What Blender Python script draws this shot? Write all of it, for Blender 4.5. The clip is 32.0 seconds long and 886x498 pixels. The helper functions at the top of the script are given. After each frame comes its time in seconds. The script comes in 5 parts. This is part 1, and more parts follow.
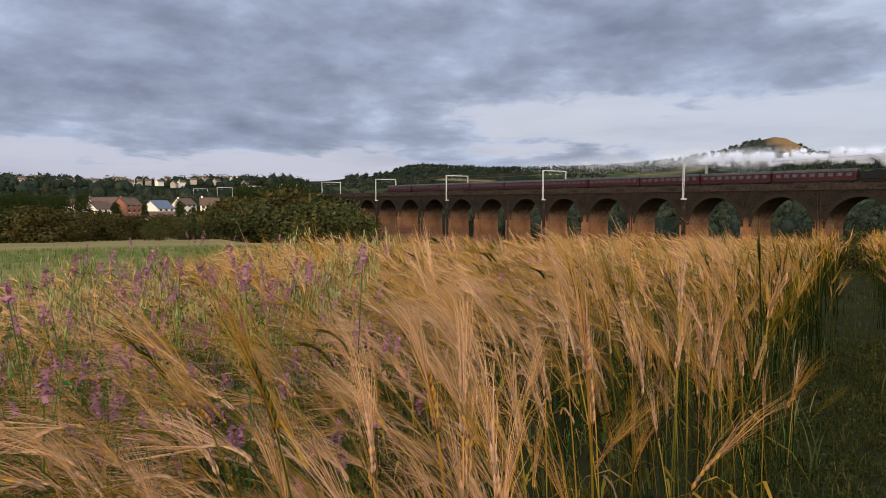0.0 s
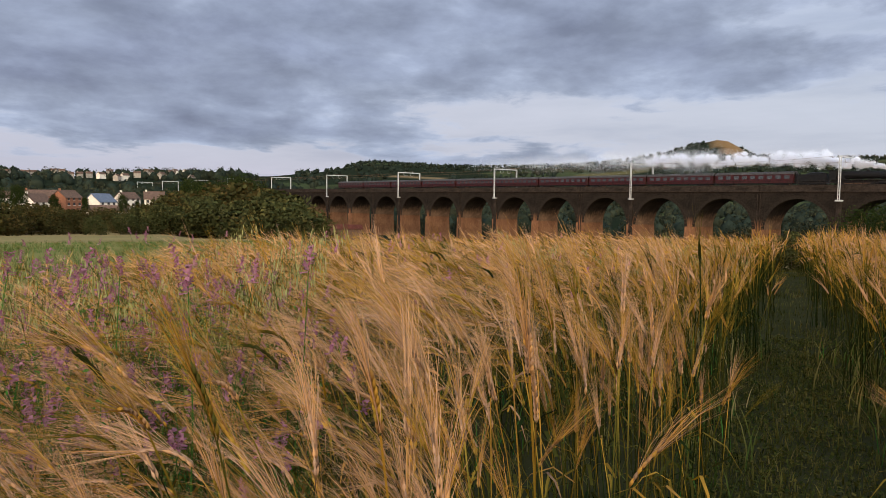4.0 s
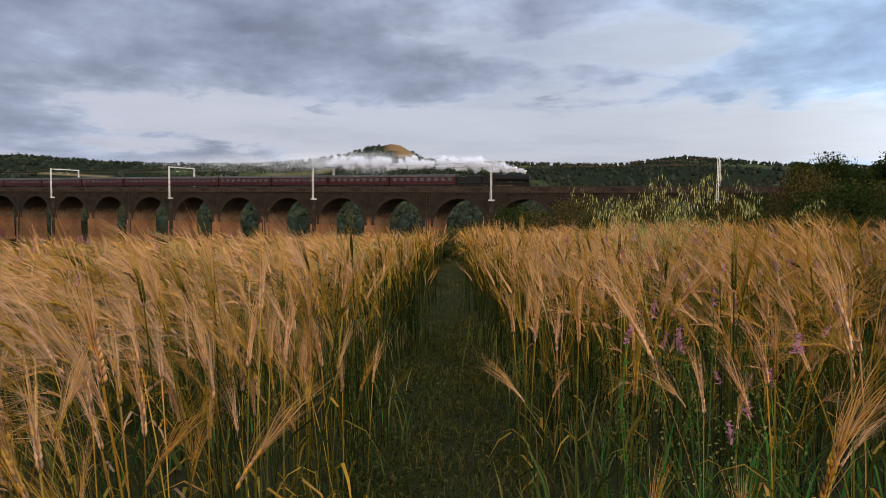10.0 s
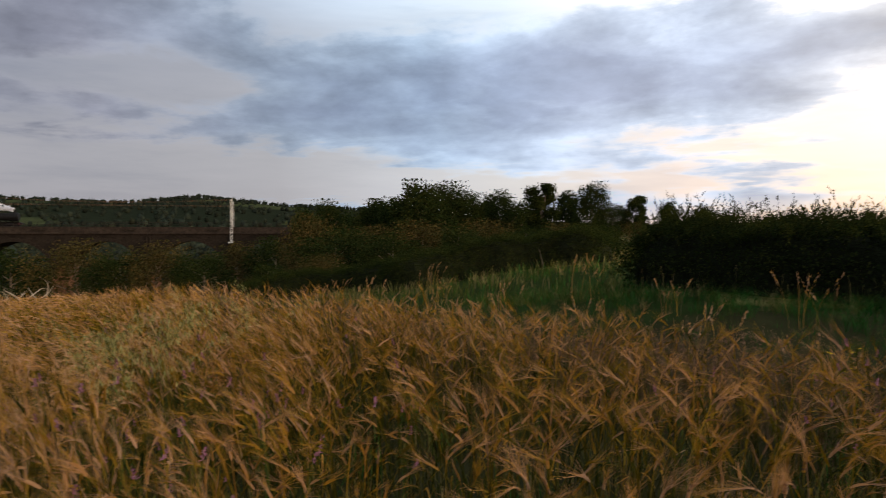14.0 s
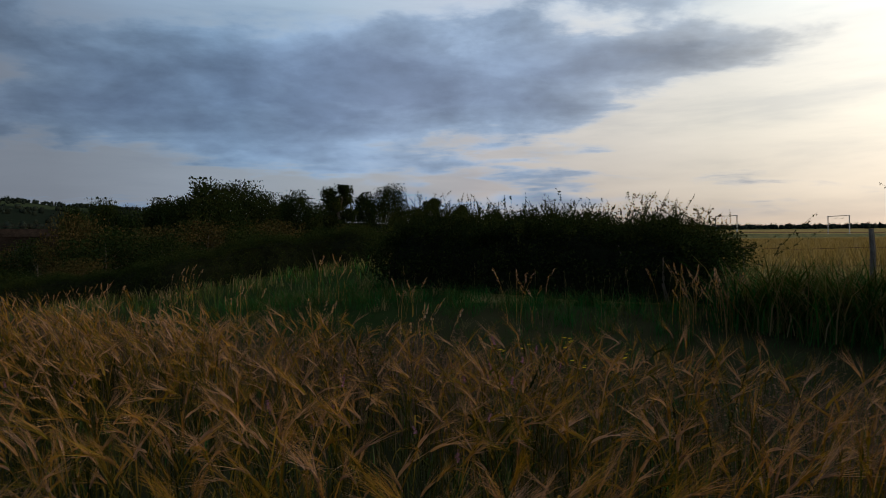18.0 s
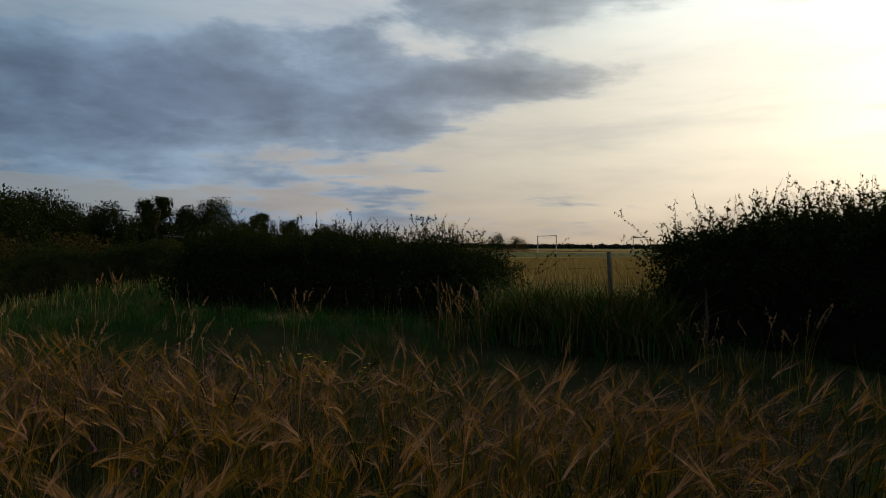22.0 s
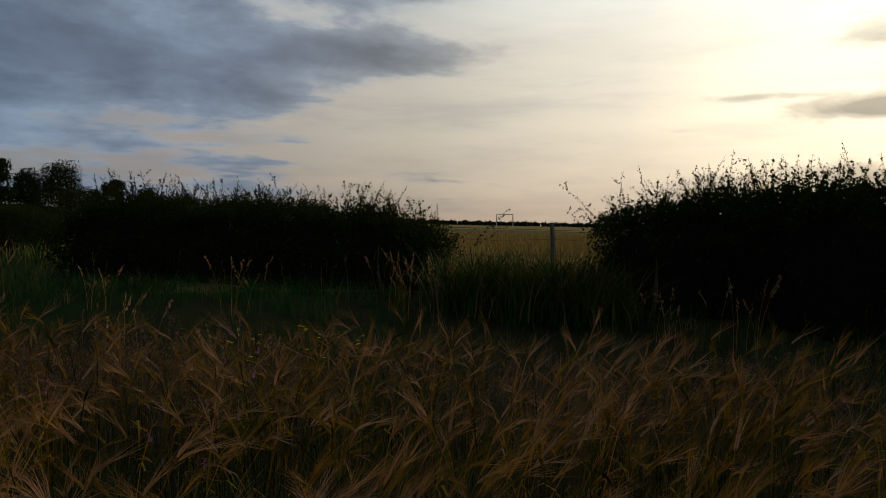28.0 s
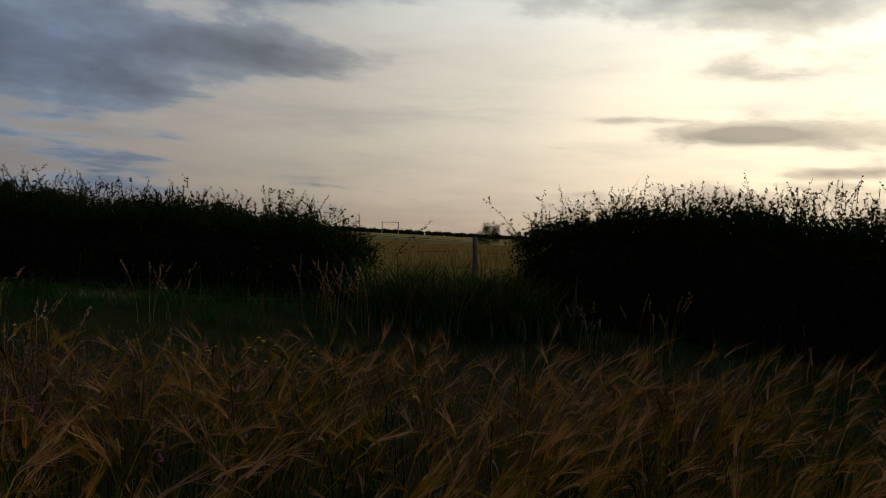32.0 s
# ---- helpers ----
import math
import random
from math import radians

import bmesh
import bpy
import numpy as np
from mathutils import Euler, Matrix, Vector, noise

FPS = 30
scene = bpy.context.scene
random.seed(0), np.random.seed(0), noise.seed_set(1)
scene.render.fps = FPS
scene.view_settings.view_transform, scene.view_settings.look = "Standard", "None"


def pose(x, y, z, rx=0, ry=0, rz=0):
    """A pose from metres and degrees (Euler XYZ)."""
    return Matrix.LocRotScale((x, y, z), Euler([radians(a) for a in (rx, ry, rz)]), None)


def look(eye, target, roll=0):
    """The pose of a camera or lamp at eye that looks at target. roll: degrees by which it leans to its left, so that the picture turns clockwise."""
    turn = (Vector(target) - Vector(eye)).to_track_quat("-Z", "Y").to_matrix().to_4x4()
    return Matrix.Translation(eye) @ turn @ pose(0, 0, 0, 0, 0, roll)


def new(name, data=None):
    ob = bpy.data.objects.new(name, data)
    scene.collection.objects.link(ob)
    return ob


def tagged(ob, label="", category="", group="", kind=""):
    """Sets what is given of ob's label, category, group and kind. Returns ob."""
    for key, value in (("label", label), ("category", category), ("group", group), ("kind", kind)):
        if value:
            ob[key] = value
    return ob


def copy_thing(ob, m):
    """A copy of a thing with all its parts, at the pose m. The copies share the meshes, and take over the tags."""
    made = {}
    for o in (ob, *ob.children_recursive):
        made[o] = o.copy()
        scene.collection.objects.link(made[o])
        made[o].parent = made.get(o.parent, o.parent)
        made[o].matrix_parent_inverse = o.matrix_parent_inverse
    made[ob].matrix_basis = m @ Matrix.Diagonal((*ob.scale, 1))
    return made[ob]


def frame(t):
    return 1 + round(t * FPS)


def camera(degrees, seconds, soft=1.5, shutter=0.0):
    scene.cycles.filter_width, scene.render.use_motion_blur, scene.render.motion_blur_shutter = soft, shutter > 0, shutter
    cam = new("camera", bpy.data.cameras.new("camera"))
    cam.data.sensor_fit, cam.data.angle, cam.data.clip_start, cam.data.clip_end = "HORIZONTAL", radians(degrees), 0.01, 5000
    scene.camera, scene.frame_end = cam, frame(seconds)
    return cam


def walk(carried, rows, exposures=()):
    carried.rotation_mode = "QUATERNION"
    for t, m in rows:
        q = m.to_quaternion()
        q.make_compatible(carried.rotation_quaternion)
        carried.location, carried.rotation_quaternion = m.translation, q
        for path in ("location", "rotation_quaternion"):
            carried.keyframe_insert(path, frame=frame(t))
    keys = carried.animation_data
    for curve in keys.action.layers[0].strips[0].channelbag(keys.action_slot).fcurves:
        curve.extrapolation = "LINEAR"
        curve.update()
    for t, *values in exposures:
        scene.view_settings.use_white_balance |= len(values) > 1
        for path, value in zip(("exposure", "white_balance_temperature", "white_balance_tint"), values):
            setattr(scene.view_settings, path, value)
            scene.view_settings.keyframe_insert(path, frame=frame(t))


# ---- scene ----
def aim(x, y, z, yaw, pitch, roll):
    a, p = radians(yaw), radians(pitch)
    way = Vector((-math.sin(a) * math.cos(p), math.cos(a) * math.cos(p), math.sin(p)))
    return look((x, y, z), Vector((x, y, z)) + way, roll)


PATH = [
    (0, aim(0.001, 0.000, 1.307, 0.00, -3.83, 0.01)),
    (0.5, aim(0.003, -0.004, 1.308, -0.42, -3.80, 0.14)),
    (1, aim(0.003, -0.006, 1.309, -0.42, -3.65, 0.20)),
    (1.5, aim(0.004, -0.009, 1.309, -1.04, -3.66, 0.29)),
    (2, aim(-0.001, -0.001, 1.308, -1.48, -3.48, 0.56)),
    (2.5, aim(-0.000, -0.000, 1.307, -2.59, -3.62, 0.78)),
    (4.5, aim(0.019, -0.014, 1.318, -5.18, -4.13, 0.55)),
    (5, aim(0.029, -0.028, 1.315, -7.10, -4.22, 0.47)),
    (5.5, aim(0.036, -0.036, 1.319, -8.82, -4.18, 0.73)),
    (6, aim(0.046, -0.051, 1.312, -10.64, -4.14, 0.56)),
    (6.5, aim(0.058, -0.039, 1.309, -12.65, -4.17, 0.56)),
    (7, aim(0.083, -0.029, 1.300, -15.43, -3.92, 0.56)),
    (7.5, aim(0.101, -0.021, 1.294, -18.21, -3.91, 0.85)),
    (8, aim(0.121, -0.013, 1.289, -20.12, -3.85, 0.94)),
    (8.5, aim(0.133, -0.008, 1.287, -22.45, -4.28, 1.04)),
    (9, aim(0.152, -0.004, 1.282, -25.05, -4.29, 0.81)),
    (9.5, aim(0.156, 0.001, 1.284, -28.05, -4.48, 1.64)),
    (10, aim(0.176, 0.007, 1.297, -29.85, -3.73, 0.54)),
    (10.5, aim(0.173, 0.036, 1.331, -31.98, -2.84, 1.00)),
    (11, aim(0.171, 0.071, 1.416, -35.78, -3.90, 0.85)),
    (11.5, aim(0.247, 0.116, 1.559, -39.49, -4.61, 0.77)),
    (12, aim(0.341, 0.150, 1.704, -44.38, -4.18, 1.02)),
    (12.5, aim(0.372, 0.168, 1.797, -48.99, -4.04, 0.45)),
    (13, aim(0.382, 0.186, 1.859, -52.52, -2.87, -0.25)),
    (13.5, aim(0.404, 0.157, 1.879, -58.40, -1.63, -0.88)),
    (14, aim(0.476, 0.045, 1.901, -68.51, -0.43, -0.22)),
    (14.5, aim(0.665, -0.059, 1.913, -81.21, 1.69, 0.27)),
    (16.5, aim(0.937, -0.269, 1.872, -90.87, 1.48, -2.00)),
    (17, aim(1.161, -0.512, 1.838, -83.51, -0.04, -2.37)),
    (17.5, aim(1.293, -0.710, 1.833, -79.41, 1.91, -2.69)),
    (18, aim(1.325, -0.943, 1.856, -84.57, -0.38, -0.59)),
    (18.5, aim(1.245, -1.212, 1.859, -85.80, 1.35, 1.79)),
    (19, aim(1.120, -1.386, 1.860, -87.01, 0.76, 0.13)),
    (19.5, aim(0.998, -1.489, 1.864, -90.32, -1.75, 0.57)),
    (20, aim(0.972, -1.615, 1.876, -92.61, 0.54, 1.22)),
    (20.5, aim(0.947, -1.727, 1.881, -96.76, 0.34, 0.17)),
    (21, aim(0.928, -1.755, 1.885, -98.02, 0.62, -0.13)),
    (21.5, aim(0.940, -1.765, 1.889, -98.33, 0.84, -0.21)),
    (22, aim(0.953, -1.768, 1.887, -98.21, 0.92, -0.19)),
    (22.5, aim(0.948, -1.764, 1.882, -98.21, 0.79, -0.22)),
    (23, aim(0.937, -1.766, 1.878, -98.31, 0.95, -0.88)),
    (23.5, aim(0.933, -1.765, 1.881, -98.88, 0.95, -0.51)),
    (24, aim(0.929, -1.762, 1.883, -99.34, 1.06, -0.11)),
    (24.5, aim(0.933, -1.755, 1.883, -100.10, 0.79, -0.05)),
    (25, aim(0.959, -1.694, 1.873, -101.37, 0.78, 0.89)),
    (25.5, aim(1.108, -1.511, 1.852, -102.82, 0.10, 0.73)),
    (27.5, aim(1.457, -0.884, 1.849, -107.75, -0.99, 1.06)),
    (28, aim(1.573, -0.654, 1.806, -109.44, -1.15, 0.68)),
    (28.5, aim(1.674, -0.540, 1.820, -111.22, -0.59, 0.19)),
    (29, aim(1.760, -0.395, 1.819, -113.19, -0.61, 1.20)),
    (29.5, aim(1.817, -0.203, 1.826, -118.49, -1.48, -1.07)),
    (30, aim(1.830, -0.082, 1.831, -117.52, -1.09, 0.80)),
    (30.5, aim(1.796, -0.065, 1.826, -118.25, -1.02, 0.99)),
    (31, aim(1.771, -0.068, 1.849, -118.22, -0.64, 1.46)),
    (31.5, aim(1.748, -0.059, 1.852, -118.35, -0.44, 1.65)),
    (32, aim(1.752, -0.037, 1.842, -119.09, -0.28, 2.42)),
]

EXPOSURES = [(0, 0.0, 6400, 11), (9, 0.0, 6400, 11), (11, -0.12, 6600, 12), (12, -0.1, 6750, 13), (13, -0.2, 6900, 14), (14, -0.65, 7050, 15), (14.5, -1.1, 6800, 13), (16.5, -2.2, 5950, 9),
             (17, -2.12, 5900, 9), (18, -1.65, 5950, 9), (19, -1.95, 5850, 8), (20, -1.95, 5850, 8), (21, -1.92, 6250, 7), (25, -1.95, 6350, 7), (28, -2.25, 6300, 9), (32, -2.5, 6250, 10)]
cam = camera(65.54, 32.0, 0.6, 0.15)
walk(cam, PATH, EXPOSURES)

# ---- light: low sun behind thin cloud, broken grey cloud above ----
SUN_AZ, SUN_EL = 214.0, 6.5
GLOW_AZ = 167.0  # the thinnest, brightest part of the cloud veil


def toward(az, el):
    a, e = radians(az), radians(el)
    return Vector((math.sin(a) * math.cos(e), math.cos(a) * math.cos(e), math.sin(e)))


sun = new("sun", bpy.data.lights.new("sun", "SUN"))
sun.data.energy, sun.data.angle, sun.data.color = 2.7, radians(6), (1.0, 0.70, 0.42)
sun.matrix_world = look((0, 0, 50), Vector((0, 0, 50)) - toward(SUN_AZ, SUN_EL))


class Graph:
    """A short way to write shader nodes."""

    def __init__(self, tree):
        self.tree = tree
        tree.nodes.clear()

    def put(self, kind, **values):
        node = self.tree.nodes.new(kind)
        for key, value in values.items():
            if key.startswith("i_"):
                key = key[2:]
                socket = node.inputs[int(key)] if key.isdigit() else node.inputs[key.replace("_", " ")]
                if isinstance(value, bpy.types.NodeSocket):
                    self.tree.links.new(value, socket)
                else:
                    socket.default_value = value
            else:
                setattr(node, key, value)
        return node

    def math(self, operation, a, b=0.0, c=0.0, clamp=False):
        return self.put("ShaderNodeMath", operation=operation, use_clamp=clamp, i_0=a, i_1=b, i_2=c).outputs[0]

    def ramp(self, fac, stops, mode="LINEAR"):
        node = self.put("ShaderNodeValToRGB", i_Fac=fac)
        ramp = node.color_ramp
        ramp.interpolation = mode
        while len(ramp.elements) < len(stops):
            ramp.elements.new(0.5)
        for element, (place, color) in zip(ramp.elements, stops):
            element.position = place
            element.color = (*color, 1) if isinstance(color, tuple) else (color, color, color, 1)
        return node.outputs[0]

    def mix(self, fac, a, b, blend="MIX"):
        node = self.put("ShaderNodeMix", data_type="RGBA", blend_type=blend)
        for index, value in ((0, fac), (6, a), (7, b)):
            if isinstance(value, bpy.types.NodeSocket):
                self.tree.links.new(value, node.inputs[index])
            elif index == 0:
                node.inputs[0].default_value = value
            else:
                node.inputs[index].default_value = (*value, 1)
        return node.outputs[2]

    def noise(self, vector, scale, detail=4.0, rough=0.5, distort=0.0):
        return self.put("ShaderNodeTexNoise", i_Vector=vector, i_Scale=scale, i_Detail=detail, i_Roughness=rough, i_Distortion=distort).outputs[0]


world = bpy.data.worlds.new("evening_sky")
world.use_nodes = True
scene.world = world
g = Graph(world.node_tree)
ways = g.put("ShaderNodeTexCoord").outputs["Generated"]
parts_of_way = g.put("ShaderNodeSeparateXYZ", i_Vector=ways)
wx, wy, wz = parts_of_way.outputs
sky = g.put("ShaderNodeTexSky", sky_type="NISHITA", sun_disc=False, sun_elevation=radians(SUN_EL), sun_rotation=radians(SUN_AZ), altitude=100).outputs[0]
sunward = g.put("ShaderNodeVectorMath", operation="DOT_PRODUCT", i_0=ways, i_1=tuple(toward(GLOW_AZ, SUN_EL))).outputs["Value"]
# thin high veil: blue-grey away from the sun, cream towards it
veil = g.ramp(g.math("MULTIPLY_ADD", sunward, 0.5, 0.5), [(0.0, (0.58, 0.60, 0.74)), (0.2, (0.57, 0.61, 0.75)), (0.32, (0.64, 0.69, 0.82)), (0.39, (0.90, 0.99, 1.15)), (0.49, (1.22, 1.31, 1.42)), (0.6, (1.95, 1.86, 1.86)), (0.75, (3.0, 2.85, 2.5)), (0.87, (5.0, 4.6, 3.8)), (0.97, (9.0, 8.0, 6.0))])
near_glow = g.ramp(g.math("MULTIPLY_ADD", sunward, 0.5, 0.5), [(0.42, 0.0), (0.68, 1.0)])
horizon = g.mix(near_glow, g.ramp(wz, [(0.0, (0.95, 0.93, 0.96)), (0.06, (1.0, 0.99, 0.99)), (0.13, (1.04, 1.03, 1.0)), (0.26, (0.95, 1.0, 1.02)), (0.33, (1.25, 1.46, 1.58))]),
                g.ramp(wz, [(0.0, (0.72, 0.56, 0.46)), (0.06, (0.84, 0.73, 0.64)), (0.16, (1.0, 0.94, 0.87)), (0.26, (1.0, 0.98, 0.97)), (0.34, (1.06, 1.14, 1.22))]))
veil = g.mix(1.0, veil, horizon, "MULTIPLY")
streaks = g.noise(g.put("ShaderNodeMapping", i_Vector=ways, i_Rotation=(0.0, 0.10, 0.0), i_Scale=(1.0, 1.0, 7.0)).outputs[0], 3.2, 7.0, 0.58, 0.15)
veil = g.mix(1.0, veil, g.ramp(streaks, [(0.32, (1.08, 1.07, 1.06)), (0.52, (0.99, 0.99, 0.99)), (0.70, (0.82, 0.84, 0.88))]), "MULTIPLY")
clear = g.mix(0.85, g.mix(1.0, sky, (0.12, 0.12, 0.12), "MULTIPLY"), veil)
azimuth = g.math("ARCTAN2", wx, wy)


def bank(az, el, wide, high):
    """A soft bank of cloud about a bearing and height, in degrees."""
    u = g.math("DIVIDE", g.math("SUBTRACT", azimuth, radians(az)), radians(wide))
    v = g.math("DIVIDE", g.math("SUBTRACT", wz, math.sin(radians(el))), radians(high))
    r = g.math("ADD", g.math("MULTIPLY", u, u), g.math("MULTIPLY", v, v))
    return g.math("EXPONENT", g.math("MULTIPLY", r, -1.0))


# bearing, height, width, depth and weight of each bank of cloud (or, where negative, of each clear stretch)
BANKS = ((78, 13.0, 17, 4.0, 0.17), (56, 11, 12, 3.5, 0.09), (72, 22.0, 24, 3.2, -0.22), (66, 7.0, 22, 1.1, 0.05), (60, 4.6, 26, 1.6, -0.16),
         (112, 7, 13, 4.5, -0.12), (99, 14.6, 11, 1.6, 0.10), (104, 20.5, 12, 2.2, 0.07), (-20, 11, 22, 6, 0.10), (15, 15, 40, 6, 0.10), (36, 5.8, 26, 2.0, -0.22), (4, 5.0, 13, 0.5, 0.10), (-25, 2.6, 24, 1.4, -0.16),
         (46, 12.3, 12, 1.1, -0.12), (130, 12, 20, 14, -0.12), (142.8, 9.3, 3.6, 0.6, 0.36), (149, 6.4, 4, 0.4, 0.16), (126, 8.3, 5, 0.3, 0.12), (133, 10.6, 5, 0.3, 0.09), (118, 9.0, 6, 0.3, 0.10), (140, 19.5, 14, 2.4, 0.16))
# flat cloud layer seen in perspective
flat = g.math("ADD", g.math("MAXIMUM", wz, 0.0), 0.085)
cx, cy = g.math("DIVIDE", wx, flat), g.math("DIVIDE", wy, flat)
plane = g.put("ShaderNodeCombineXYZ", i_X=cx, i_Y=cy, i_Z=3.7).outputs[0]
broad = g.noise(plane, 0.62, 6.0, 0.5, 0.0)
fine = g.noise(g.put("ShaderNodeMapping", i_Vector=plane, i_Rotation=(0.0, 0.0, 0.5), i_Scale=(1.0, 0.7, 1.0)).outputs[0], 2.3, 9.0, 0.58, 0.35)
billow = g.noise(g.put("ShaderNodeMapping", i_Vector=ways, i_Scale=(1.0, 1.0, 2.3)).outputs[0], 8.0, 9.0, 0.56, 0.12)
cover = g.math("ADD", g.math("MULTIPLY", broad, 0.58), g.math("MULTIPLY", fine, 0.30))
cover = g.math("MULTIPLY_ADD", billow, 0.20, g.math("SUBTRACT", cover, 0.05))
for az_, el_, wide_, high_, weight in BANKS:
    cover = g.math("MULTIPLY_ADD", bank(az_, el_, wide_, high_), weight, cover)
amount = g.ramp(cover, [(0.43, 0.0), (0.515, 1.0)], "EASE")
shade = g.ramp(cover, [(0.43, (0.57, 0.64, 0.79)), (0.49, (0.41, 0.475, 0.61)), (0.56, (0.32, 0.375, 0.50)), (0.70, (0.23, 0.27, 0.385))])
low = g.ramp(wz, [(0.02, 0.0), (0.07, 1.0)], "EASE")
lift = g.ramp(g.math("MULTIPLY_ADD", sunward, 0.5, 0.5), [(0.14, (1.0, 1.0, 1.0)), (0.23, (1.14, 1.12, 1.12)), (0.32, (1.22, 1.42, 1.5)), (0.43, (1.85, 2.26, 2.4)), (0.54, (2.48, 2.7, 2.7))])
shade = g.mix(1.0, shade, lift, "MULTIPLY")
shade = g.mix(1.0, shade, g.ramp(billow, [(0.32, 1.24), (0.5, 1.0), (0.68, 0.78)]), "MULTIPLY")
sunny = g.mix(1.0, veil, g.ramp(cover, [(0.44, 0.8), (0.62, 0.32)]), "MULTIPLY")
warm = g.ramp(g.math("MULTIPLY_ADD", sunward, 0.5, 0.5), [(0.62, 0.0), (0.85, 0.85)])
clouds = g.mix(g.math("MULTIPLY", g.math("MULTIPLY", amount, low), 0.92), clear, g.mix(warm, shade, sunny))
back = g.put("ShaderNodeBackground", i_Color=clouds, i_Strength=1.0)
g.put("ShaderNodeOutputWorld", i_Surface=back.outputs[0])

# ---- materials ----


def material(name, roughness=0.9, specular=0.05):
    m = bpy.data.materials.new(name)
    m.use_nodes = True
    graph = Graph(m.node_tree)
    shader = graph.put("ShaderNodeBsdfPrincipled", i_Roughness=roughness)
    shader.inputs["Specular IOR Level"].default_value = specular
    out = graph.put("ShaderNodeOutputMaterial", i_Surface=shader.outputs[0])
    return m, graph, shader, out


def mottled(name, a, b, scale=3.0, roughness=0.9, bump=0.3, fine=8.0, metal=0.0, specular=0.03):
    """Two tones, broken up at two scales, with fine relief."""
    m, graph, shader, _ = material(name, roughness, specular)
    place = graph.put("ShaderNodeTexCoord").outputs["Object"]
    one, two = graph.noise(place, scale, 4, 0.6), graph.noise(place, scale * fine, 3, 0.6)
    both = graph.math("ADD", graph.math("MULTIPLY", one, 0.6), graph.math("MULTIPLY", two, 0.4))
    color = graph.ramp(both, [(0.36, a), (0.64, b)])
    graph.tree.links.new(color, shader.inputs["Base Color"])
    shader.inputs["Metallic"].default_value = metal
    relief = graph.put("ShaderNodeBump", i_Strength=bump, i_Distance=0.05, i_Height=two)
    graph.tree.links.new(relief.outputs[0], shader.inputs["Normal"])
    return m


def plant(name, stops, through_light=0.18, roughness=0.7, uneven=0.9):
    """Leaf or straw: colour by the 'tint' of each piece and by island, some light passes through."""
    m, graph, shader, out = material(name, roughness, 0.0)
    tint = graph.put("ShaderNodeAttribute", attribute_name="tint").outputs["Fac"]
    island = graph.put("ShaderNodeNewGeometry").outputs["Random Per Island"]
    mixed = graph.math("ADD", tint, graph.math("MULTIPLY_ADD", island, 0.3, -0.15), clamp=True)
    color = graph.ramp(mixed, stops)
    value = graph.put("ShaderNodeHueSaturation", i_Value=graph.math("MULTIPLY_ADD", island, uneven, 1 - uneven / 2), i_Color=color)
    graph.tree.links.new(value.outputs[0], shader.inputs["Base Color"])
    richer = graph.put("ShaderNodeHueSaturation", i_Saturation=1.3, i_Color=value.outputs[0])
    behind = graph.put("ShaderNodeBsdfTranslucent", i_Color=richer.outputs[0])
    both = graph.put("ShaderNodeMixShader", i_0=through_light, i_1=shader.outputs[0], i_2=behind.outputs[0])
    graph.tree.links.new(both.outputs[0], out.inputs[0])
    return m


# the near-black green end holds the shade deep among the stalks
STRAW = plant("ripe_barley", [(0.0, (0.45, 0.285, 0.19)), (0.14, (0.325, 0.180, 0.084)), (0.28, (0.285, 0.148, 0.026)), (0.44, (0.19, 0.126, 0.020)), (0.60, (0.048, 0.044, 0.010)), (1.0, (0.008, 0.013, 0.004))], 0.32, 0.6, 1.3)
GRASS = plant("grass_blades", [(0.0, (0.24, 0.175, 0.085)), (0.3, (0.12, 0.11, 0.035)), (0.5, (0.050, 0.058, 0.014)), (0.72, (0.034, 0.062, 0.014)), (0.85, (0.030, 0.096, 0.020)), (1.0, (0.016, 0.072, 0.017))])
OAT = plant("oat_spikelets", [(0.0, (0.30, 0.28, 0.13)), (1.0, (0.11, 0.14, 0.05))], 0.25)
TRODDEN = plant("trodden_grass", [(0.0, (0.105, 0.085, 0.030)), (0.4, (0.052, 0.048, 0.012)), (0.75, (0.026, 0.030, 0.008)), (1.0, (0.013, 0.020, 0.006))], 0.15)
FARCROP = plant("far_ripe_crop", [(0.0, (0.27, 0.20, 0.085)), (0.5, (0.19, 0.135, 0.048)), (1.0, (0.07, 0.055, 0.02))], 0.25)
SEEDHAZE = plant("seeding_grass", [(0.0, (0.24, 0.145, 0.10)), (1.0, (0.085, 0.058, 0.042))], 0.3)
LEAF = plant("hedge_leaves", [(0.0, (0.050, 0.052, 0.015)), (0.5, (0.024, 0.031, 0.010)), (1.0, (0.011, 0.019, 0.007))], 0.32, 0.85)
PETAL = plant("purple_petals", [(0.0, (0.33, 0.175, 0.22)), (0.6, (0.20, 0.075, 0.125)), (1.0, (0.10, 0.012, 0.05))], 0.3)
YELLOW = plant("yellow_petals", [(0.0, (0.75, 0.55, 0.02)), (1.0, (0.6, 0.4, 0.02))], 0.3)
BARK = mottled("bark", (0.07, 0.055, 0.04), (0.15, 0.12, 0.09), 4.0, bump=0.6)
PALE_BARK = mottled("dead_wood", (0.22, 0.18, 0.14), (0.38, 0.33, 0.27), 4.0, bump=0.5)


